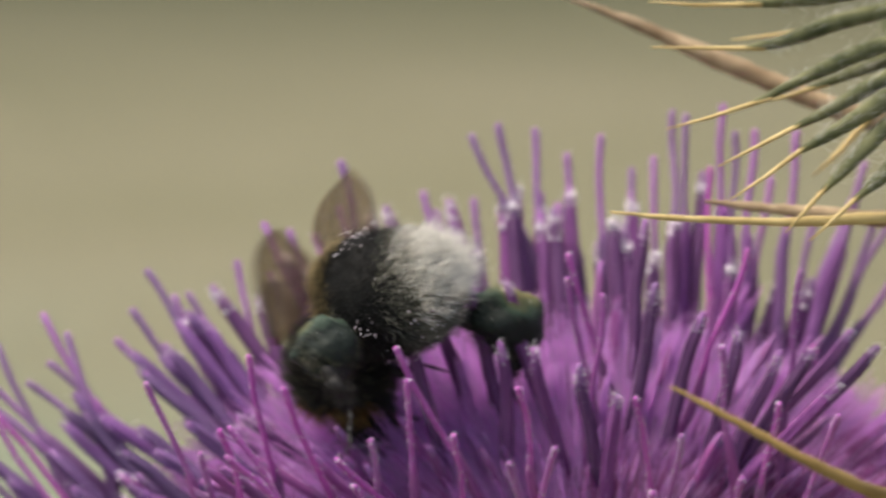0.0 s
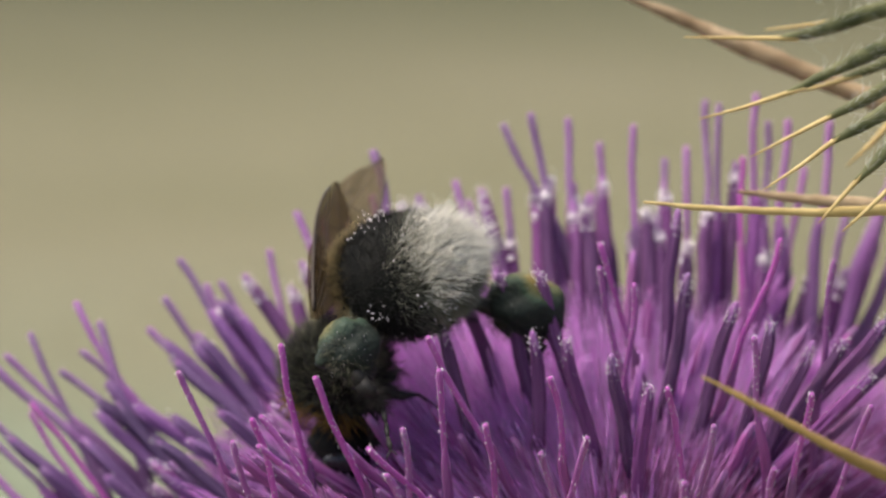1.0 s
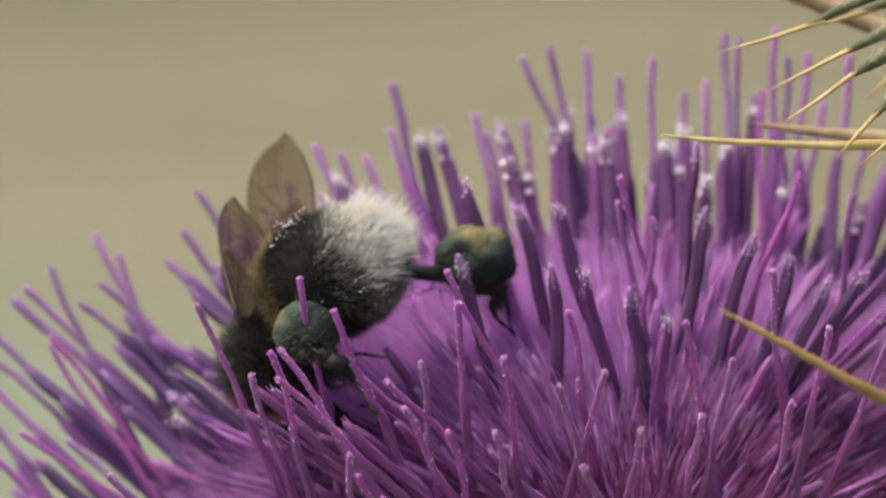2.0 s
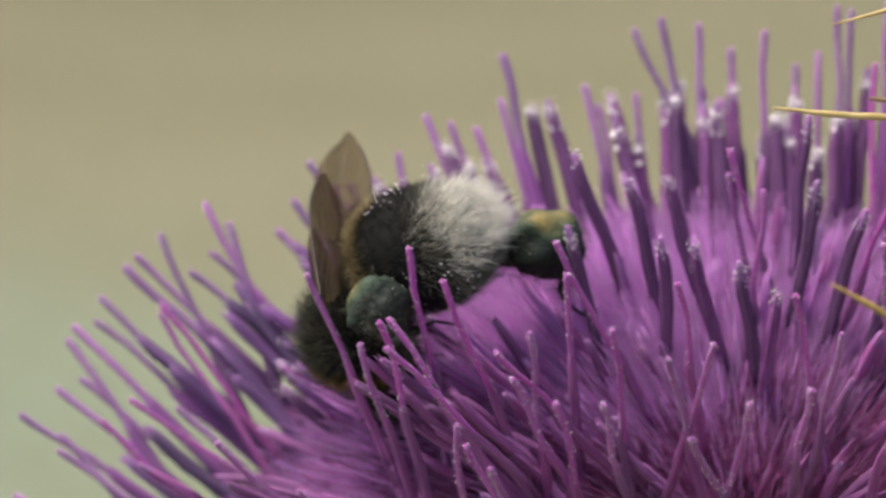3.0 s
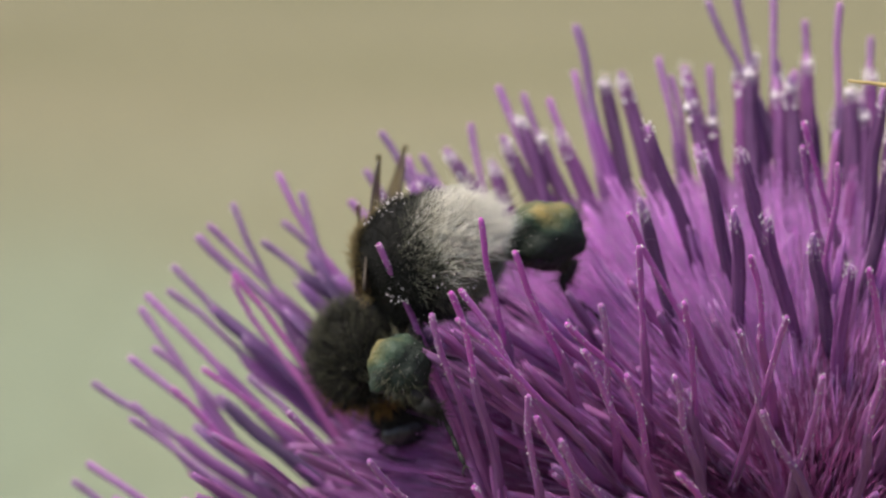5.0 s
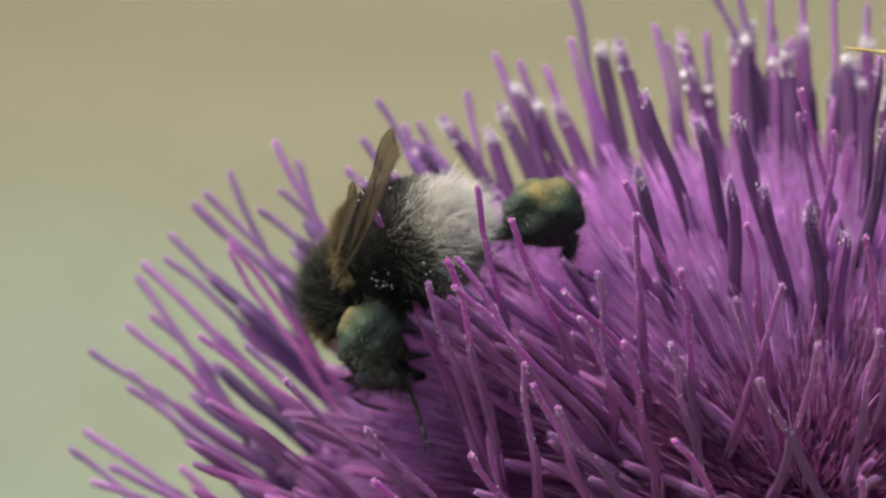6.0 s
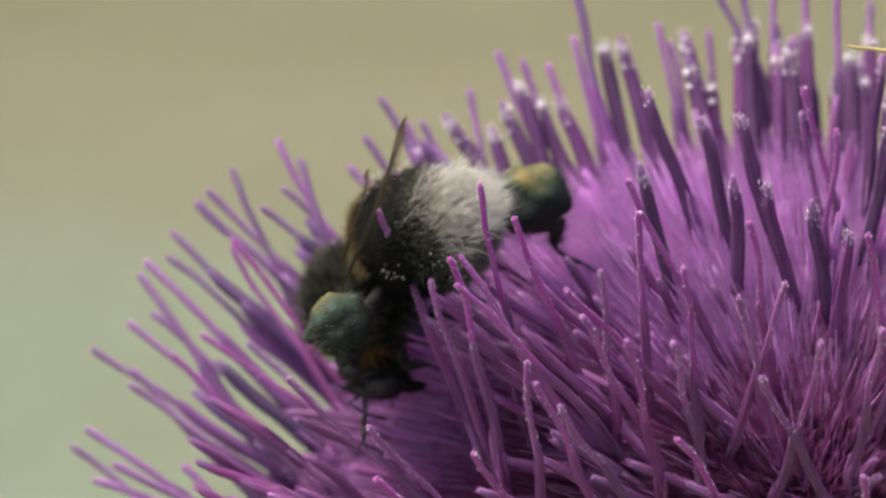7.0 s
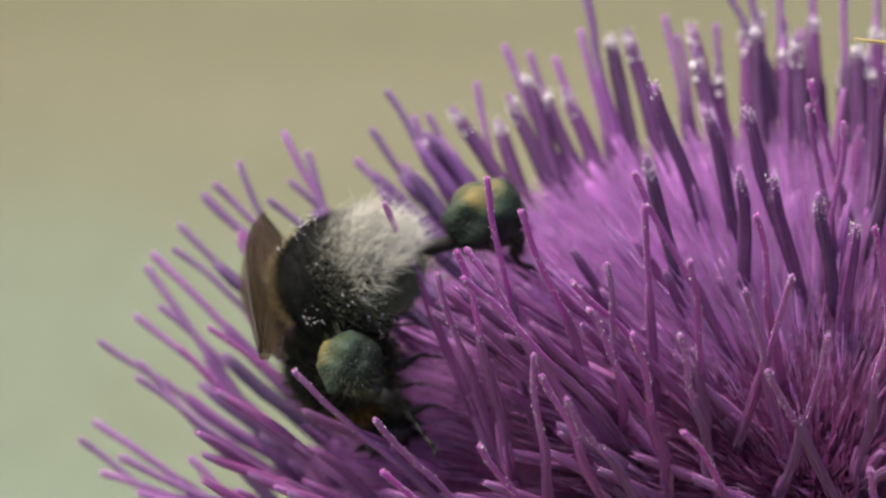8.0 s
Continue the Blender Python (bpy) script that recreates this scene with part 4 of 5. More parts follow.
def make_bee():
    rnd = random.Random(21)
    bee = tagged(put("bumblebee", None), "white-tailed black and yellow bumblebee dusted with pollen", "bumblebee")
    # thorax
    b = Build()
    b.ellipsoid((0, 0, 0), (2.4 * MM, 2.5 * MM, 2.3 * MM), 20, 14)
    thorax = put("thorax", b.mesh("thorax", CHITIN), bee)
    b = Build()
    fur(b, thorax_point, 3400, rnd, (0.6, 1.15), 0.02, Vector((-0.5, 0, 0)), lambda u, w, r: r.random() < math.sin(math.pi * u) and u > 0.24)
    put("black_fur", b.mesh("black_fur", FUR_BLACK), thorax)
    b = Build()
    fur(b, thorax_point, 480, rnd, (0.7, 1.3), 0.022, Vector((-0.1, 0, 0)), lambda u, w, r: r.random() < math.sin(math.pi * u) and 0.14 < u < 0.33 and math.sin(w) > -0.5)
    side = Build()
    fur(side, thorax_point, 1500, rnd, (0.7, 1.25), 0.017, Vector((-0.5, 0, 0)), lambda u, w, r: u > 0.3 and r.random() < math.sin(math.pi * u))
    put("olive_fur", side.mesh("olive_fur", FUR_OLIVE), thorax)
    put("yellow_collar", b.mesh("yellow_collar", FUR_YELLOW), thorax, None, "golden yellow fur collar")
    # head
    b = Build()
    b.ellipsoid((3.4 * MM, 0, -1.3 * MM), (1.25 * MM, 1.6 * MM, 1.7 * MM), 16, 12)
    b.rings([(4.3 * MM, 0, -2.6 * MM), (4.6 * MM, 0, -3.2 * MM), (4.6 * MM, 0, -3.9 * MM)], [0.55 * MM, 0.4 * MM, 0.2 * MM], 7)
    head = put("head", b.mesh("head", CHITIN), bee)
    for s in (1, -1):
        b = Build()
        b.ellipsoid((4.0 * MM, s * 1.45 * MM, -1.2 * MM), (0.7 * MM, 0.5 * MM, 1.25 * MM), 12, 10)
        put("eye", b.mesh("eye", EYE_MAT), head, None, "black compound eye")
        b = Build()
        b.rings([(4.8 * MM, s * 0.5 * MM, -0.7 * MM), (5.1 * MM, s * 0.9 * MM, 0.2 * MM), (5.5 * MM, s * 1.3 * MM, -0.6 * MM), (5.7 * MM, s * 1.6 * MM, -1.7 * MM)], [0.09 * MM, 0.08 * MM, 0.1 * MM, 0.09 * MM], 6)
        put("antenna", b.mesh("antenna", LEG), head)
    b = Build()
    fur(b, lambda u, w: (Vector((3.7 * MM, 0, -1.3 * MM)) + thorax_point(u, w)[0] * 0.6, thorax_point(u, w)[1]), 500, rnd, (0.5, 0.9), 0.02, Vector((0, 0, 0)), lambda u, w, r: u > 0.1)
    put("black_fur", b.mesh("black_fur", FUR_BLACK), head)
    # front and middle legs
    for s in (1, -1):
        for name, x0, knee, foot in (("front_leg", 1.5, (2.7, 1.8, -2.2), (2.8, 1.4, -3.6)), ("middle_leg", -0.3, (-0.2, 2.6, -2.2), (-0.3, 2.1, -3.6))):
            b = Build()
            hip = Vector((x0, s * 1.6, -1.8)) * MM
            kn = Vector((knee[0], s * knee[1], knee[2])) * MM
            ft = Vector((foot[0], s * foot[1], foot[2])) * MM
            b.rings([hip, hip.lerp(kn, 0.5), kn], [0.25 * MM, 0.34 * MM, 0.2 * MM], 7)
            b.rings([kn, kn.lerp(ft, 0.25), kn.lerp(ft, 0.55), ft], [0.2 * MM, 0.27 * MM, 0.16 * MM, 0.09 * MM], 7)
            toe = ft + Vector((0.5, s * 0.35, -1.3)) * MM
            b.rings([ft, ft.lerp(toe, 0.3), ft.lerp(toe, 0.6), toe], [0.07 * MM, 0.09 * MM, 0.07 * MM, 0.03 * MM], 6)
            for _ in range(190):
                p = hip.lerp(kn, rnd.random()) if rnd.random() < 0.5 else kn.lerp(ft, rnd.random() * 0.6)
                b.hair(p, Vector((rnd.gauss(0, 1), rnd.gauss(0, 1), rnd.gauss(0, 1))), rnd.uniform(0.35, 0.7) * MM, 0.014 * MM)
            put(name, b.mesh(name, LEG), bee)
    # abdomen
    b = Build()
    nu, nw = 30, 26
    for i in range(nu + 1):
        for k in range(nw):
            b.v.append(abdomen_point(i / nu, 2 * math.pi * k / nw)[0])
    for i in range(nu):
        for k in range(nw):
            n = (k + 1) % nw
            b.f.append((i * nw + k, i * nw + n, (i + 1) * nw + n, (i + 1) * nw + k))
    abdomen = put("abdomen", b.mesh("abdomen", CHITIN), bee)
    back = Vector((-1.0, 0, 0))
    b = Build()
    fur(b, abdomen_point, 5200, rnd, (0.3, 0.65), 0.014, back, lambda u, w, r: 0.08 < u < 0.72 and r.random() < math.sin(math.pi * u) * min(1.0, (0.76 - u) * 6))
    put("black_fur", b.mesh("black_fur", FUR_BLACK), abdomen)
    b = Build()
    fur(b, abdomen_point, 1500, rnd, (0.5, 0.95), 0.016, back, lambda u, w, r: 0.10 < u < 0.30 and math.sin(w) > -0.2)
    put("tan_band", b.mesh("tan_band", FUR_TAN), abdomen, None, "dull yellow fur band near the waist")
    b = Build()
    fur(b, abdomen_point, 7000, rnd, (0.16, 0.4), 0.016, back, lambda u, w, r: 0.53 < u < 0.99 and r.random() < (u - 0.53) * 4 * math.sin(math.pi * u) ** 0.5, 0.4, 0.3)
    fur(b, abdomen_point, 7000, rnd, (0.35, 0.8), 0.0125, back, lambda u, w, r: 0.54 < u < 0.99 and r.random() < (u - 0.54) * 4 * min(1.0, 1.35 + math.sin(w)) * math.sin(math.pi * u) ** 0.5, 0.3)
    put("grey_fur", b.mesh("grey_fur", FUR_GREY), abdomen, None, "grey-white fur")
    b = Build()
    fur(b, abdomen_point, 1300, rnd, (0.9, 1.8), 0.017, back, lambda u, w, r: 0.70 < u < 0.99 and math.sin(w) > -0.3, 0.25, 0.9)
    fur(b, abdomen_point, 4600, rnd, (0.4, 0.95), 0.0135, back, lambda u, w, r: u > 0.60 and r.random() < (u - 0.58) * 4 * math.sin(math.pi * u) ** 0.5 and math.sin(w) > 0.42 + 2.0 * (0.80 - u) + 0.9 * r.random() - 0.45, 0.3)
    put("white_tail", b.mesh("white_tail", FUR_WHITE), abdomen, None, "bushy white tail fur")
    b = Build()
    for _ in range(1000):
        u, w = rnd.uniform(0.40, 0.86), rnd.uniform(0, 6.283)
        if noise.noise(Vector((u * 5, math.cos(w) * 2, math.sin(w) * 2)) * 1.3) < 0.2:
            continue
        p, d = abdomen_point(u, w)
        b.grain(p + d * rnd.uniform(0.05, 0.7) * MM, rnd.uniform(0.025, 0.068) * MM)
    put("pollen", b.mesh("pollen", POLLEN, False), abdomen, None, "scattered white pollen grains")
    # wings
    wings = []
    for s in (1, -1):
        me, vein = wing_meshes(s, 10.5, 4.1)
        w = put("wing", me, bee, None, "translucent brown wing")
        put("vein", vein, w)
        me, vein = wing_meshes(s, 6.4, 2.6)
        put("hind_wing", me, w, pose(0.2 * MM, -s * 0.35 * MM, -0.5 * MM, 0, 2, s * 3))
        wings.append(w)
    # hind legs with pollen loads
    legs = []
    for s in (1, -1):
        b = Build()
        b.rings([(0.9 * MM, 0, -0.9 * MM), (2.4 * MM, 0, -0.6 * MM), (4.4 * MM, 0, -0.3 * MM)], [0.30 * MM, 0.40 * MM, 0.28 * MM], 8)
        b.rings([(1.4 * MM, 0, -1.0 * MM), (0, 0, -1.1 * MM), (-1.4 * MM, 0, -1.5 * MM)], [0.4 * MM, 0.8 * MM, 0.6 * MM], 8, flat=0.5)
        b.rings([(-1.4 * MM, 0, -1.5 * MM), (-1.2 * MM, 0, -2.3 * MM), (-0.9 * MM, 0.1 * MM, -2.5 * MM), (-1.1 * MM, 0.2 * MM, -3.1 * MM)], [0.42 * MM, 0.36 * MM, 0.2 * MM, 0.13 * MM], 7)
        for _ in range(220):
            p = Vector((rnd.uniform(-1.5, -0.9), rnd.gauss(0, .1), rnd.uniform(-2.8, -1.5))) * MM
            b.hair(p, Vector((rnd.gauss(0, 1), rnd.gauss(0, 1), rnd.gauss(0, .6) - 0.5)), rnd.uniform(0.5, 1.0) * MM, 0.018 * MM)
        for _ in range(160):
            p = Vector((rnd.uniform(-1.4, 4), rnd.gauss(0, .3), rnd.uniform(-1.6, -0.4))) * MM
            b.hair(p, Vector((rnd.gauss(0, 1), rnd.gauss(0, 1), rnd.gauss(0, 1))), rnd.uniform(0.5, 1.0) * MM, 0.018 * MM)
        foot = [Vector(p) * MM for p in ((-1.1, 0.2, -3.1), (-1.8, 0.2, -3.7), (-2.5, 0.25, -4.2), (-3.0, 0.3, -4.7))]
        for p, q in zip(foot, foot[1:]):
            b.rings([p, p.lerp(q, 0.6), q], [0.09 * MM, 0.13 * MM, 0.07 * MM], 6)
        for side in (-1, 1):
            b.rings([foot[-1], foot[-1] + Vector((-0.3, side * 0.22, -0.1)) * MM, foot[-1] + Vector((-0.4, side * 0.3, -0.35)) * MM], [0.05 * MM, 0.04 * MM, 0.015 * MM], 5)
        leg = put("hind_leg", b.mesh("hind_leg", LEG), bee)
        b = Build()
        size = 0.84 if s > 0 else 1.0
        b.ellipsoid((0, 0, 0), (2.05 * size * MM, 1.75 * size * MM, 1.65 * size * MM), 44, 30, 0.22, s * 3, 0.05)
        put("pollen_load", b.mesh("pollen_load", LOAD), leg, None, "dark green pollen load with an ochre crown")
        b = Build()
        for _ in range(420):
            w = rnd.uniform(0, 6.283)
            d = Vector((math.cos(w), rnd.gauss(0, 0.35), math.sin(w))).normalized()
            q = Vector((d.x * 2.0, d.y * 1.75, d.z * 1.75)) * size * MM
            if d.z < 0.75:
                b.hair(q * 0.93, d + Vector((rnd.gauss(0, .4), rnd.gauss(0, .4), rnd.gauss(0, .4))), rnd.uniform(0.3, 0.9) * MM, 0.015 * MM)
        put("hair_fringe", b.mesh("hair_fringe", FUR_OLIVE), leg)
        b = Build()
        for _ in range(110):
            d = Vector((rnd.gauss(0, 1), rnd.gauss(0, 1), rnd.gauss(0, 1))).normalized()
            b.grain(Vector((d.x * 2.05, d.y * 1.75, d.z * 1.65)) * size * 1.02 * MM, rnd.uniform(0.010, 0.025) * MM)
        put("pollen", b.mesh("pollen", POLLEN, False), leg)
        legs.append(leg)
    return bee, abdomen, wings, legs


bee, abdomen, wings, legs = make_bee()


# ================= what moves =================
def motions():
    # seconds, place in millimetres from the flower's heart, pointing, upper side
    body = (
        (0, (-16.90, -9.80, 25.40), (0.05, 0.38, -0.92), (-0.75, -0.40, 0.50)),
        (0.2, (-16.39, -10.00, 24.60), (0.05, 0.39, -0.92), (-0.75, -0.40, 0.50)),
        (0.4, (-20.22, -11.00, 28.65), (-0.74, 0.17, -0.65), (-0.35, -0.40, 0.85)),
        (0.5, (-20.22, -11.00, 27.66), (-0.44, 0.22, -0.87), (-0.35, -0.40, 0.85)),
        (0.8, (-20.27, -11.00, 27.99), (-0.77, 0.17, -0.61), (-0.35, -0.40, 0.85)),
        (1, (-18.70, -11.00, 24.52), (-0.27, 0.28, -0.92), (-0.75, -0.40, 0.50)),
        (1.2, (-21.30, -11.00, 26.30), (-0.71, 0.17, -0.68), (-0.35, -0.40, 0.85)),
        (1.5, (-18.89, -11.00, 24.46), (-0.39, 0.28, -0.88), (-0.75, -0.40, 0.50)),
        (1.6, (-22.31, -11.00, 26.99), (-0.94, 0.12, -0.32), (-0.35, -0.40, 0.85)),
        (1.8, (-24.00, -11.00, 25.24), (0.00, 0.38, -0.93), (-0.75, -0.40, 0.50)),
        (2, (-22.61, -11.00, 21.85), (0.15, 0.38, -0.91), (-0.75, -0.40, 0.50)),
        (2.2, (-22.31, -11.00, 22.44), (0.17, 0.37, -0.91), (-0.75, -0.40, 0.50)),
        (3.3, (-24.56, -11.00, 21.52), (0.14, 0.37, -0.92), (-0.75, -0.40, 0.50)),
        (3.5, (-22.94, -9.00, 21.59), (-0.12, 0.47, -0.88), (-0.75, -0.40, 0.50)),
        (4, (-23.40, -7.50, 20.30), (0.04, 0.52, -0.85), (-0.75, -0.40, 0.50)),
        (4.2, (-26.64, -11.00, 19.75), (0.08, 0.37, -0.93), (-0.75, -0.40, 0.50)),
        (4.5, (-25.15, -8.00, 19.53), (-0.13, 0.52, -0.84), (-0.75, -0.40, 0.50)),
        (4.7, (-27.28, -9.00, 19.26), (0.13, 0.47, -0.87), (-0.75, -0.40, 0.50)),
        (5.8, (-27.23, -9.00, 19.04), (0.17, 0.47, -0.87), (-0.75, -0.40, 0.50)),
        (5.9, (-27.78, -11.00, 20.33), (0.23, 0.37, -0.90), (-0.75, -0.40, 0.50)),
        (6, (-27.47, -11.00, 20.80), (-0.08, 0.37, -0.92), (-0.75, -0.40, 0.50)),
        (6.1, (-27.52, -11.00, 20.30), (0.06, 0.37, -0.92), (-0.75, -0.40, 0.50)),
        (6.2, (-26.64, -11.00, 19.56), (0.22, 0.37, -0.90), (-0.75, -0.40, 0.50)),
        (6.5, (-24.09, -11.00, 18.77), (0.10, 0.63, -0.77), (-0.75, -0.40, 0.50)),
        (6.8, (-25.61, -11.00, 19.65), (0.24, 0.56, -0.79), (-0.75, -0.40, 0.50)),
        (6.9, (-26.72, -11.00, 20.60), (0.00, 0.46, -0.89), (-0.75, -0.40, 0.50)),
        (7, (-27.50, -11.00, 20.30), (-0.10, 0.36, -0.93), (-0.75, -0.40, 0.50)),
        (7.2, (-29.60, -11.00, 19.90), (0.06, 0.36, -0.93), (-0.75, -0.40, 0.50)),
        (7.5, (-29.59, -11.00, 17.80), (0.18, 0.37, -0.91), (-0.75, -0.40, 0.50)),
        (8, (-28.60, -10.00, 16.70), (0.20, 0.38, -0.90), (-0.75, -0.40, 0.50)),
    )
    abdomen_rows = (
        (0, (-14.29, -14.00, 28.99), (-0.87, 0.45, -0.17), (-0.45, -0.30, 0.85)),
        (0.2, (-14.15, -14.00, 29.10), (-0.73, 0.68, -0.02), (-0.45, -0.30, 0.85)),
        (0.4, (-15.34, -14.00, 28.93), (-0.90, 0.36, -0.22), (-0.45, -0.30, 0.85)),
        (0.5, (-15.35, -14.00, 28.91), (-0.90, 0.37, -0.21), (-0.45, -0.30, 0.85)),
        (0.8, (-14.36, -14.00, 28.97), (-0.87, 0.44, -0.20), (-0.45, -0.30, 0.85)),
        (1, (-14.99, -14.00, 29.37), (-0.81, 0.56, -0.17), (-0.45, -0.30, 0.85)),
        (1.2, (-15.34, -14.00, 28.67), (-0.87, 0.46, -0.20), (-0.45, -0.30, 0.85)),
        (1.5, (-14.64, -14.00, 29.32), (-0.75, 0.62, -0.23), (-0.45, -0.30, 0.85)),
        (1.6, (-16.89, -14.00, 28.80), (-0.87, 0.43, -0.23), (-0.45, -0.30, 0.85)),
        (1.8, (-19.64, -14.00, 28.18), (-0.77, 0.58, -0.26), (-0.45, -0.30, 0.85)),
        (2, (-19.50, -14.00, 26.36), (-0.82, 0.40, -0.42), (-0.45, -0.30, 0.85)),
        (2.2, (-18.85, -14.00, 27.06), (-0.85, 0.46, -0.26), (-0.45, -0.30, 0.85)),
        (3.3, (-20.64, -14.00, 25.62), (-0.84, 0.47, -0.26), (-0.45, -0.30, 0.85)),
        (3.5, (-22.19, -14.00, 26.25), (-0.96, 0.13, -0.26), (-0.45, -0.30, 0.85)),
        (4, (-22.76, -14.00, 25.35), (-0.76, 0.60, -0.23), (-0.45, -0.30, 0.85)),
        (4.2, (-22.08, -14.00, 25.53), (-0.80, 0.56, -0.23), (-0.45, -0.30, 0.85)),
        (4.5, (-23.09, -14.00, 25.24), (-0.76, 0.61, -0.20), (-0.45, -0.30, 0.85)),
        (4.7, (-23.63, -14.00, 24.68), (-0.77, 0.58, -0.26), (-0.45, -0.30, 0.85)),
        (5.8, (-23.69, -14.00, 23.84), (-0.80, 0.57, -0.21), (-0.45, -0.30, 0.85)),
        (5.9, (-24.04, -14.00, 23.63), (-0.83, 0.51, -0.21), (-0.45, -0.30, 0.85)),
        (6, (-24.39, -14.00, 23.42), (-0.87, 0.45, -0.20), (-0.45, -0.30, 0.85)),
        (6.1, (-23.77, -14.00, 23.16), (-0.81, 0.54, -0.21), (-0.45, -0.30, 0.85)),
        (6.2, (-23.14, -14.00, 22.89), (-0.76, 0.61, -0.22), (-0.45, -0.30, 0.85)),
        (6.5, (-21.62, -14.00, 23.48), (-0.70, 0.71, -0.00), (-0.45, -0.30, 0.85)),
        (6.8, (-22.79, -14.00, 23.80), (-0.75, 0.66, -0.07), (-0.45, -0.30, 0.85)),
        (6.9, (-22.98, -14.00, 23.95), (-0.73, 0.67, -0.13), (-0.45, -0.30, 0.85)),
        (7, (-23.80, -14.00, 23.83), (-0.79, 0.56, -0.22), (-0.45, -0.30, 0.85)),
        (7.2, (-25.46, -14.00, 22.82), (-0.91, 0.37, -0.21), (-0.45, -0.30, 0.85)),
        (7.5, (-25.89, -14.00, 21.66), (-0.80, 0.57, -0.19), (-0.45, -0.30, 0.85)),
        (8, (-27.87, -14.00, 21.44), (-0.68, 0.66, -0.32), (-0.45, -0.30, 0.85)),
    )
    wing_n = (
        (0, (-20.22, -15.80, 26.63), (0.01, 0.82, 0.58), (0.30, -0.95, 0.00)),
        (0.2, (-16.98, -15.80, 26.87), (0.08, 0.73, 0.68), (0.35, -0.90, 0.00)),
        (0.4, (-20.13, -15.80, 28.44), (0.68, 0.42, 0.60), (0.55, -0.60, -0.50)),
        (0.5, (-20.28, -15.80, 28.16), (0.55, 0.54, 0.64), (0.55, -0.60, -0.50)),
        (0.8, (-19.04, -15.80, 27.01), (0.58, 0.44, 0.69), (0.55, -0.60, -0.50)),
        (1, (-19.79, -15.80, 27.27), (0.11, 0.71, 0.69), (0.70, -0.70, 0.00)),
        (1.2, (-20.43, -15.80, 26.90), (0.59, 0.56, 0.58), (0.55, -0.60, -0.50)),
        (1.5, (-19.98, -15.80, 27.09), (0.15, 0.73, 0.66), (0.40, -0.90, 0.00)),
        (1.6, (-22.61, -15.80, 27.52), (0.79, 0.29, 0.55), (0.55, -0.60, -0.50)),
        (1.8, (-23.98, -15.80, 25.96), (0.07, 0.80, 0.60), (0.60, -0.75, -0.10)),
        (2, (-24.25, -15.80, 24.03), (-0.06, 0.79, 0.61), (0.50, -0.85, 0.00)),
        (2.2, (-23.68, -15.80, 23.65), (-0.12, 0.80, 0.58), (0.30, -0.95, 0.00)),
        (3.3, (-25.85, -15.80, 23.04), (-0.00, 0.75, 0.66), (0.75, -0.65, 0.00)),
        (3.5, (-27.17, -15.80, 23.39), (-0.15, 0.82, 0.55), (0.45, -0.90, 0.00)),
        (4, (-27.20, -15.80, 22.70), (-0.10, 0.83, 0.55), (0.30, -0.95, 0.00)),
        (4.2, (-27.19, -15.80, 23.61), (0.03, 0.71, 0.71), (0.80, -0.60, 0.00)),
        (4.5, (-27.85, -15.80, 22.60), (-0.10, 0.80, 0.59), (0.40, -0.90, 0.00)),
        (4.7, (-26.81, -15.80, 22.62), (0.12, 0.65, 0.75), (0.90, -0.20, -0.20)),
        (5.8, (-27.84, -15.80, 20.96), (-0.12, 0.93, 0.36), (0.70, -0.65, 0.00)),
        (5.9, (-28.09, -15.80, 21.16), (0.21, 0.09, 0.97), (0.80, -0.18, -0.15)),
        (6, (-28.35, -15.80, 21.35), (0.31, -0.78, 0.55), (0.90, 0.30, -0.30)),
        (6.1, (-27.84, -15.80, 20.71), (0.13, 0.08, 0.99), (0.85, 0.30, -0.25)),
        (6.2, (-27.33, -15.80, 20.08), (-0.18, 0.87, 0.46), (0.80, 0.30, -0.20)),
        (6.5, (-25.48, -15.80, 21.27), (-0.14, 0.71, 0.69), (0.15, 1.00, 0.00)),
        (6.8, (-26.74, -15.80, 21.24), (-0.13, 0.66, 0.74), (0.15, 1.00, 0.00)),
        (6.9, (-27.46, -15.80, 21.52), (0.15, 0.16, 0.97), (0.55, 0.80, 0.00)),
        (7, (-27.81, -15.80, 21.80), (0.27, -0.78, 0.56), (0.90, 0.10, -0.34)),
        (7.2, (-28.86, -15.80, 20.01), (0.17, -0.14, 0.97), (0.85, -0.30, -0.10)),
        (7.5, (-30.17, -15.80, 18.61), (-0.12, 0.73, 0.68), (0.60, -0.75, 0.00)),
        (8, (-32.02, -15.80, 17.44), (-0.08, 0.73, 0.68), (0.60, -0.80, 0.00)),
    )
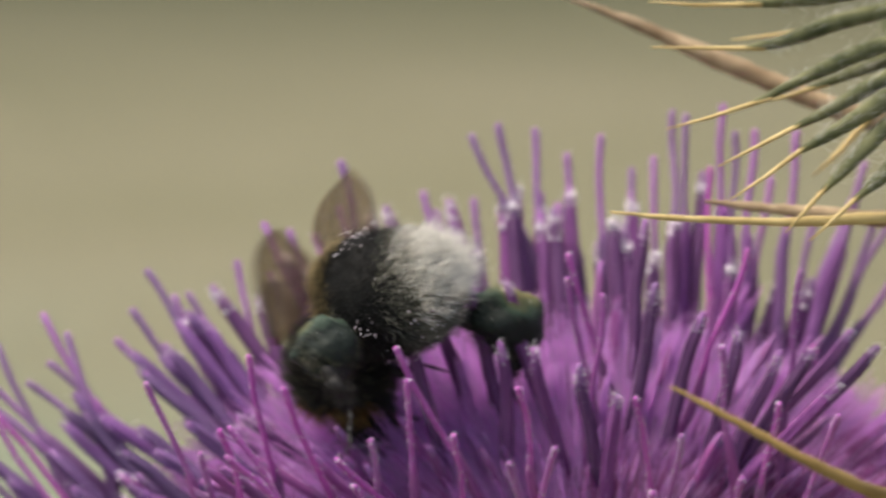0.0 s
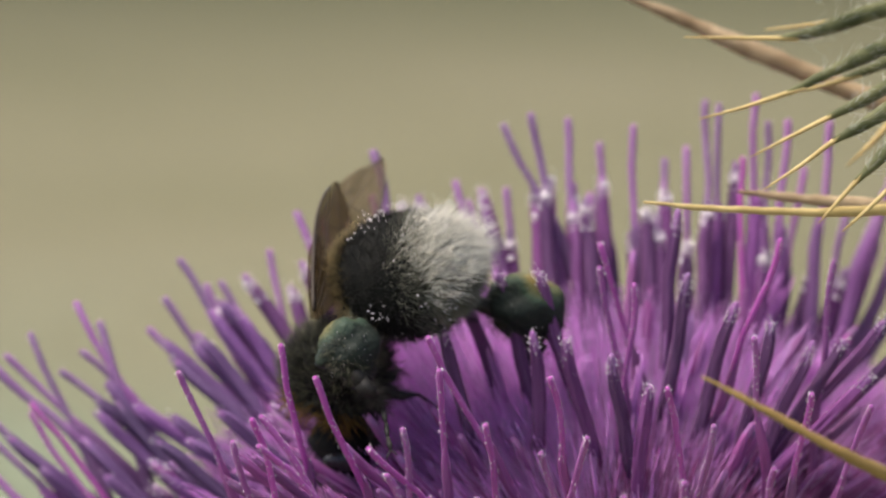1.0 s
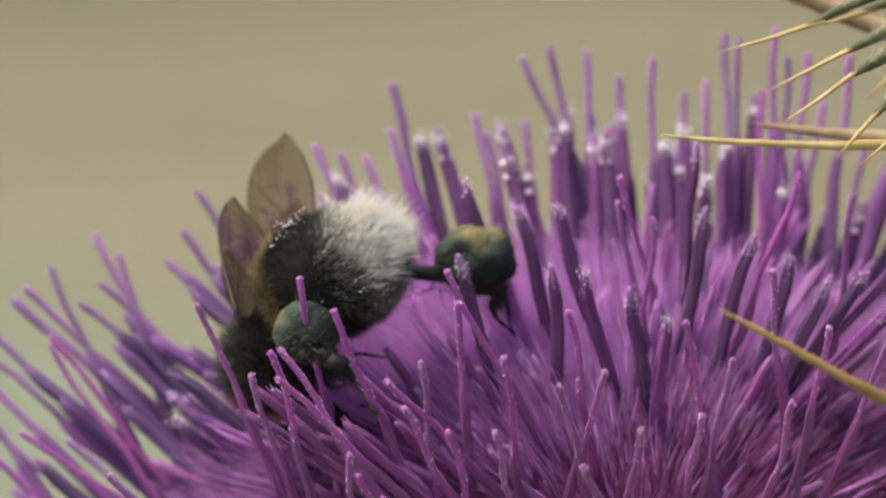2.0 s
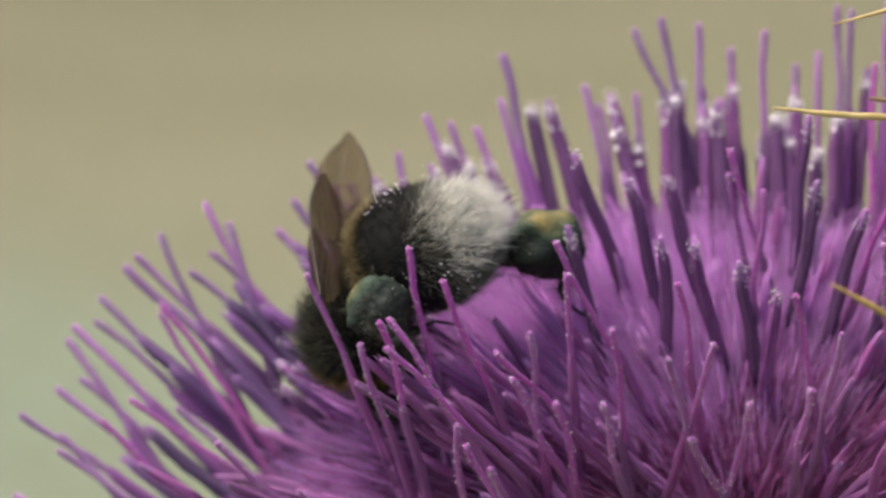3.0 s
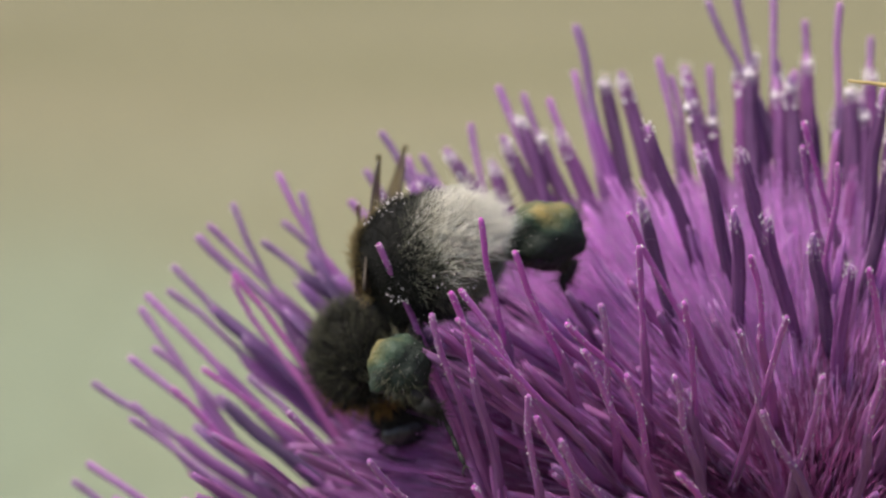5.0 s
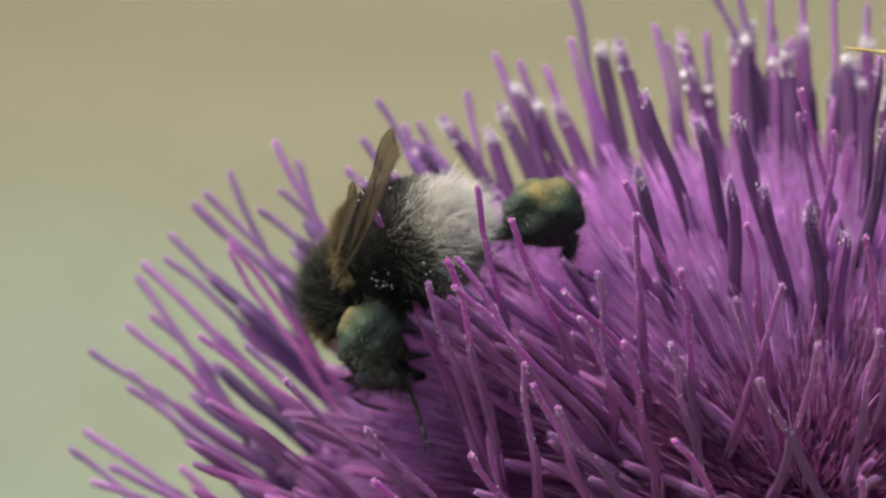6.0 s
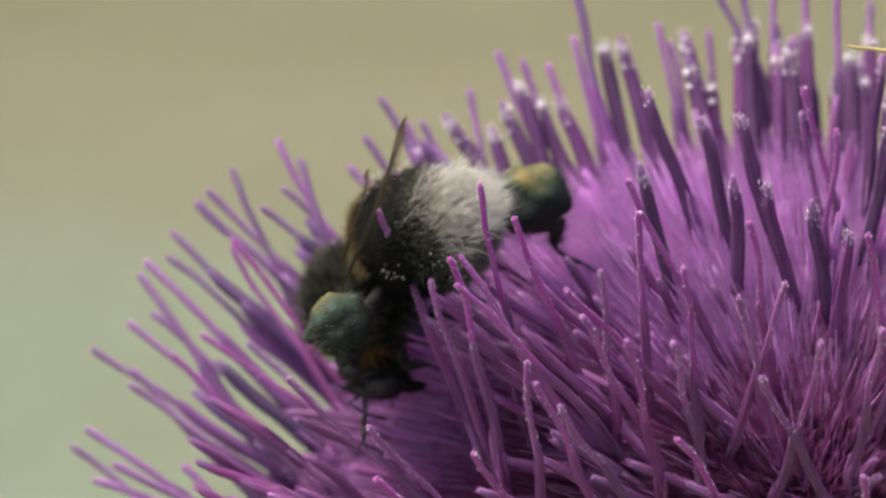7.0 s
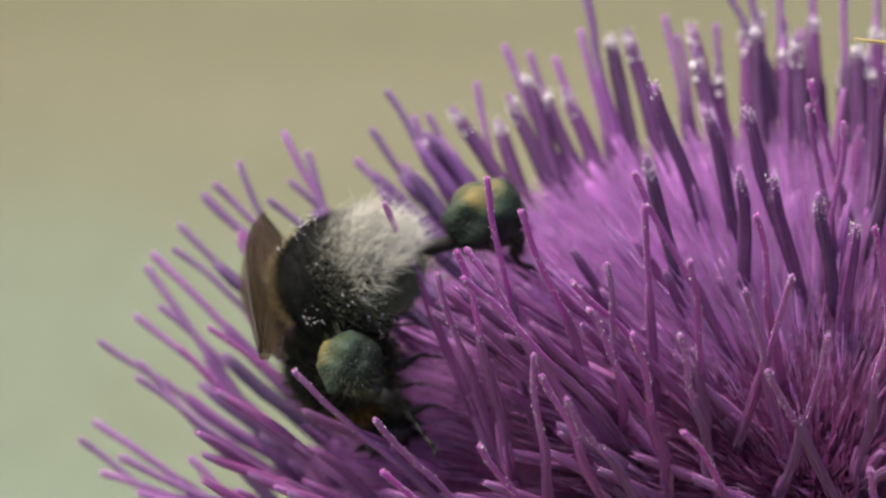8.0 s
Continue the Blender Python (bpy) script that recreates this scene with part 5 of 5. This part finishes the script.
    wing_f = (
        (0, (-15.89, -12.00, 28.95), (0.01, 0.75, 0.66), (-0.45, -0.90, 0.00)),
        (0.2, (-16.80, -12.00, 26.99), (0.43, 0.45, 0.78), (-0.35, -0.90, 0.00)),
        (0.4, (-20.04, -12.00, 28.61), (0.72, 0.27, 0.65), (-0.75, -0.15, 0.65)),
        (0.5, (-20.19, -12.00, 28.31), (0.63, 0.34, 0.70), (-0.75, -0.15, 0.65)),
        (0.8, (-18.91, -12.00, 27.13), (0.61, 0.35, 0.71), (-0.75, -0.15, 0.65)),
        (1, (-19.70, -12.00, 27.40), (0.37, 0.50, 0.78), (-0.60, -0.80, 0.00)),
        (1.2, (-20.35, -12.00, 27.02), (0.62, 0.50, 0.61), (-0.75, -0.15, 0.65)),
        (1.5, (-19.89, -12.00, 27.21), (0.61, 0.20, 0.77), (-0.35, -0.90, 0.20)),
        (1.6, (-22.59, -12.00, 27.65), (0.81, 0.09, 0.58), (-0.75, -0.15, 0.65)),
        (1.8, (-24.00, -12.00, 26.05), (0.39, 0.31, 0.87), (-0.60, -0.75, 0.20)),
        (2, (-21.38, -12.00, 25.17), (-0.03, 0.58, 0.81), (-0.40, -0.90, 0.00)),
        (2.2, (-22.18, -12.00, 24.37), (-0.07, 0.61, 0.79), (-0.40, -0.90, 0.00)),
        (3.3, (-24.27, -12.00, 23.46), (-0.02, 0.59, 0.81), (-0.50, -0.85, 0.00)),
        (3.5, (-25.43, -12.00, 23.96), (-0.10, 0.64, 0.76), (-0.40, -0.90, 0.00)),
        (4, (-25.65, -12.00, 23.60), (-0.04, 0.62, 0.79), (-0.75, -0.60, 0.00)),
        (4.2, (-25.78, -12.00, 24.19), (0.05, 0.69, 0.73), (-0.70, -0.70, 0.00)),
        (4.5, (-26.12, -12.00, 23.21), (-0.12, 0.64, 0.76), (-0.72, -0.62, 0.00)),
        (4.7, (-26.91, -12.00, 22.62), (0.14, 0.60, 0.79), (-0.90, -0.20, 0.20)),
        (5.8, (-26.46, -12.00, 21.32), (-0.01, 0.70, 0.71), (-0.60, -0.75, 0.00)),
        (5.9, (-27.21, -12.00, 21.59), (0.12, 0.74, 0.66), (-0.75, -0.47, 0.20)),
        (6, (-27.97, -12.00, 21.86), (0.25, 0.75, 0.61), (-0.90, -0.20, 0.40)),
        (6.1, (-27.02, -12.00, 21.28), (0.08, 0.72, 0.69), (-0.70, -0.53, 0.20)),
        (6.2, (-26.07, -12.00, 20.69), (-0.08, 0.63, 0.77), (-0.50, -0.85, 0.00)),
        (6.5, (-25.43, -12.00, 21.28), (-0.14, 0.70, 0.70), (-0.20, -1.00, 0.00)),
        (6.8, (-26.70, -12.00, 21.25), (-0.13, 0.65, 0.75), (-0.20, -1.00, 0.00)),
        (6.9, (-27.39, -12.00, 21.54), (0.10, 0.65, 0.75), (-0.55, -0.80, 0.00)),
        (7, (-28.08, -12.00, 21.60), (0.38, 0.70, 0.60), (-0.90, -0.05, 0.43)),
        (7.2, (-29.02, -12.00, 19.93), (0.15, 0.63, 0.76), (-0.85, -0.30, 0.10)),
        (7.5, (-29.95, -12.00, 18.61), (-0.12, 0.73, 0.67), (-0.60, -0.75, 0.00)),
        (8, (-31.58, -12.00, 17.28), (-0.10, 0.72, 0.68), (-0.60, -0.80, 0.00)),
    )
    leg_n = (
        (0, (-17.94, -17.00, 26.20), (0.51, 0.83, 0.21), (-0.75, -0.55, 0.35)),
        (0.2, (-16.88, -17.00, 24.87), (0.36, 0.83, 0.43), (-0.75, -0.55, 0.35)),
        (0.4, (-17.61, -17.00, 25.18), (0.06, 0.75, 0.65), (-0.75, -0.55, 0.35)),
        (0.5, (-17.91, -17.00, 25.32), (0.12, 0.80, 0.59), (-0.75, -0.55, 0.35)),
        (0.8, (-17.40, -17.00, 24.90), (0.12, 0.75, 0.65), (-0.75, -0.55, 0.35)),
        (1, (-18.37, -17.00, 25.64), (0.38, 0.85, 0.36), (-0.75, -0.55, 0.35)),
        (1.2, (-17.80, -17.00, 24.85), (0.02, 0.82, 0.57), (-0.75, -0.55, 0.35)),
        (1.5, (-17.89, -17.00, 26.12), (0.33, 0.90, 0.27), (-0.75, -0.55, 0.35)),
        (1.6, (-19.30, -17.00, 25.08), (0.05, 0.81, 0.58), (-0.75, -0.55, 0.35)),
        (1.8, (-22.80, -17.00, 24.74), (0.28, 0.84, 0.46), (-0.75, -0.55, 0.35)),
        (2, (-21.31, -17.00, 23.30), (0.13, 0.95, 0.28), (-0.75, -0.55, 0.35)),
        (2.2, (-22.22, -17.00, 23.25), (0.39, 0.83, 0.39), (-0.75, -0.55, 0.35)),
        (3.3, (-23.15, -17.00, 22.88), (0.21, 0.95, 0.25), (-0.75, -0.55, 0.35)),
        (3.5, (-28.06, -17.00, 22.32), (0.72, 0.64, 0.27), (-0.75, -0.55, 0.35)),
        (4, (-26.30, -16.30, 21.05), (0.50, 0.84, 0.20), (-0.75, -0.55, 0.35)),
        (4.2, (-26.46, -17.00, 21.85), (0.50, 0.82, 0.27), (-0.75, -0.55, 0.35)),
        (4.5, (-25.96, -17.00, 22.93), (0.35, 0.94, 0.01), (-0.75, -0.55, 0.35)),
        (4.7, (-25.48, -17.00, 20.21), (0.07, 0.91, 0.42), (-0.75, -0.55, 0.35)),
        (5.8, (-26.77, -17.00, 17.07), (0.23, 0.70, 0.68), (-0.75, -0.55, 0.35)),
        (5.9, (-26.71, -17.00, 17.96), (0.19, 0.68, 0.71), (-0.75, -0.55, 0.35)),
        (6, (-26.65, -17.00, 18.84), (0.18, 0.74, 0.65), (-0.75, -0.55, 0.35)),
        (6.1, (-27.77, -17.00, 18.99), (0.43, 0.72, 0.54), (-0.75, -0.55, 0.35)),
        (6.2, (-28.89, -17.00, 19.15), (0.67, 0.65, 0.37), (-0.75, -0.55, 0.35)),
        (6.5, (-25.38, -17.00, 19.87), (0.52, 0.79, 0.32), (-0.75, -0.55, 0.35)),
        (6.8, (-29.31, -17.00, 19.63), (0.74, 0.58, 0.34), (-0.75, -0.55, 0.35)),
        (6.9, (-27.69, -17.00, 19.41), (0.51, 0.67, 0.53), (-0.75, -0.55, 0.35)),
        (7, (-28.17, -17.00, 19.29), (0.47, 0.69, 0.55), (-0.75, -0.55, 0.35)),
        (7.2, (-28.70, -17.00, 18.92), (0.27, 0.79, 0.55), (-0.75, -0.55, 0.35)),
        (7.5, (-27.80, -17.00, 17.59), (0.09, 0.85, 0.53), (-0.75, -0.55, 0.35)),
        (8, (-27.96, -17.00, 17.08), (-0.14, 0.84, 0.52), (-0.75, -0.55, 0.35)),
    )
    leg_f = (
        (0, (-8.72, -11.50, 27.59), (-0.89, -0.40, 0.22), (0.00, -0.30, 0.90)),
        (0.2, (-8.56, -11.50, 27.89), (-0.90, -0.40, 0.19), (0.00, -0.30, 0.90)),
        (0.4, (-8.88, -11.50, 27.91), (-0.92, -0.36, 0.15), (0.00, -0.30, 0.90)),
        (0.5, (-9.11, -11.50, 27.89), (-0.92, -0.37, 0.15), (0.00, -0.30, 0.90)),
        (0.8, (-9.18, -11.50, 28.25), (-0.89, -0.43, 0.12), (0.00, -0.30, 0.90)),
        (1, (-9.30, -11.50, 27.70), (-0.88, -0.39, 0.26), (0.00, -0.30, 0.90)),
        (1.2, (-9.69, -11.50, 27.95), (-0.91, -0.40, 0.12), (0.00, -0.30, 0.90)),
        (1.5, (-9.50, -11.50, 28.06), (-0.88, -0.43, 0.22), (0.00, -0.30, 0.90)),
        (1.6, (-11.27, -11.50, 28.03), (-0.91, -0.40, 0.12), (0.00, -0.30, 0.90)),
        (1.8, (-12.49, -11.50, 27.75), (-0.94, -0.33, 0.06), (0.00, -0.30, 0.90)),
        (2, (-12.74, -11.50, 26.84), (-0.94, -0.35, -0.07), (0.00, -0.30, 0.90)),
        (2.2, (-13.01, -11.50, 26.20), (-0.91, -0.39, 0.13), (0.00, -0.30, 0.90)),
        (3.3, (-15.20, -11.50, 26.56), (-0.90, -0.41, -0.15), (0.00, -0.30, 0.90)),
        (3.5, (-16.22, -11.50, 25.48), (-0.92, -0.38, 0.12), (0.00, -0.30, 0.90)),
        (4, (-17.03, -11.50, 25.07), (-0.92, -0.40, 0.05), (0.00, -0.30, 0.90)),
        (4.2, (-16.55, -11.50, 25.58), (-0.91, -0.41, -0.01), (0.00, -0.30, 0.90)),
        (4.5, (-17.36, -11.50, 24.60), (-0.91, -0.40, 0.10), (0.00, -0.30, 0.90)),
        (4.7, (-18.21, -11.50, 25.55), (-0.90, -0.41, -0.14), (0.00, -0.30, 0.90)),
        (5.8, (-18.28, -11.50, 24.61), (-0.90, -0.42, -0.13), (0.00, -0.30, 0.90)),
        (5.9, (-18.22, -11.50, 24.70), (-0.91, -0.39, -0.17), (0.00, -0.30, 0.90)),
        (6, (-18.16, -11.50, 24.79), (-0.91, -0.36, -0.20), (0.00, -0.30, 0.90)),
        (6.1, (-18.27, -11.50, 24.60), (-0.89, -0.40, -0.23), (0.00, -0.30, 0.90)),
        (6.2, (-18.38, -11.50, 24.42), (-0.85, -0.45, -0.27), (0.00, -0.30, 0.90)),
        (6.5, (-17.86, -11.50, 25.90), (-0.73, -0.49, -0.47), (0.00, -0.30, 0.90)),
        (6.8, (-18.30, -11.50, 25.53), (-0.83, -0.46, -0.32), (0.00, -0.30, 0.90)),
        (6.9, (-18.66, -11.50, 25.41), (-0.83, -0.48, -0.28), (0.00, -0.30, 0.90)),
        (7, (-18.96, -11.50, 25.37), (-0.85, -0.44, -0.27), (0.00, -0.30, 0.90)),
        (7.2, (-20.08, -11.50, 24.87), (-0.86, -0.40, -0.33), (0.00, -0.30, 0.90)),
        (7.5, (-20.79, -11.50, 23.93), (-0.83, -0.41, -0.37), (0.00, -0.30, 0.90)),
        (8, (-21.51, -11.50, 24.18), (-0.86, -0.34, -0.37), (0.00, -0.30, 0.90)),
    )

    def placed(row):
        return HEAD @ facing(Vector(row[1]) * MM, row[2], row[3])

    roots = {row[0]: placed(row) for row in body}
    walk(bee, [(t, m) for t, m in roots.items()])
    for part, rows in ((abdomen, abdomen_rows), (wings[0], wing_n), (wings[1], wing_f), (legs[0], leg_n), (legs[1], leg_f)):
        walk(part, [(row[0], roots[row[0]].inverted() @ placed(row)) for row in rows])


motions()
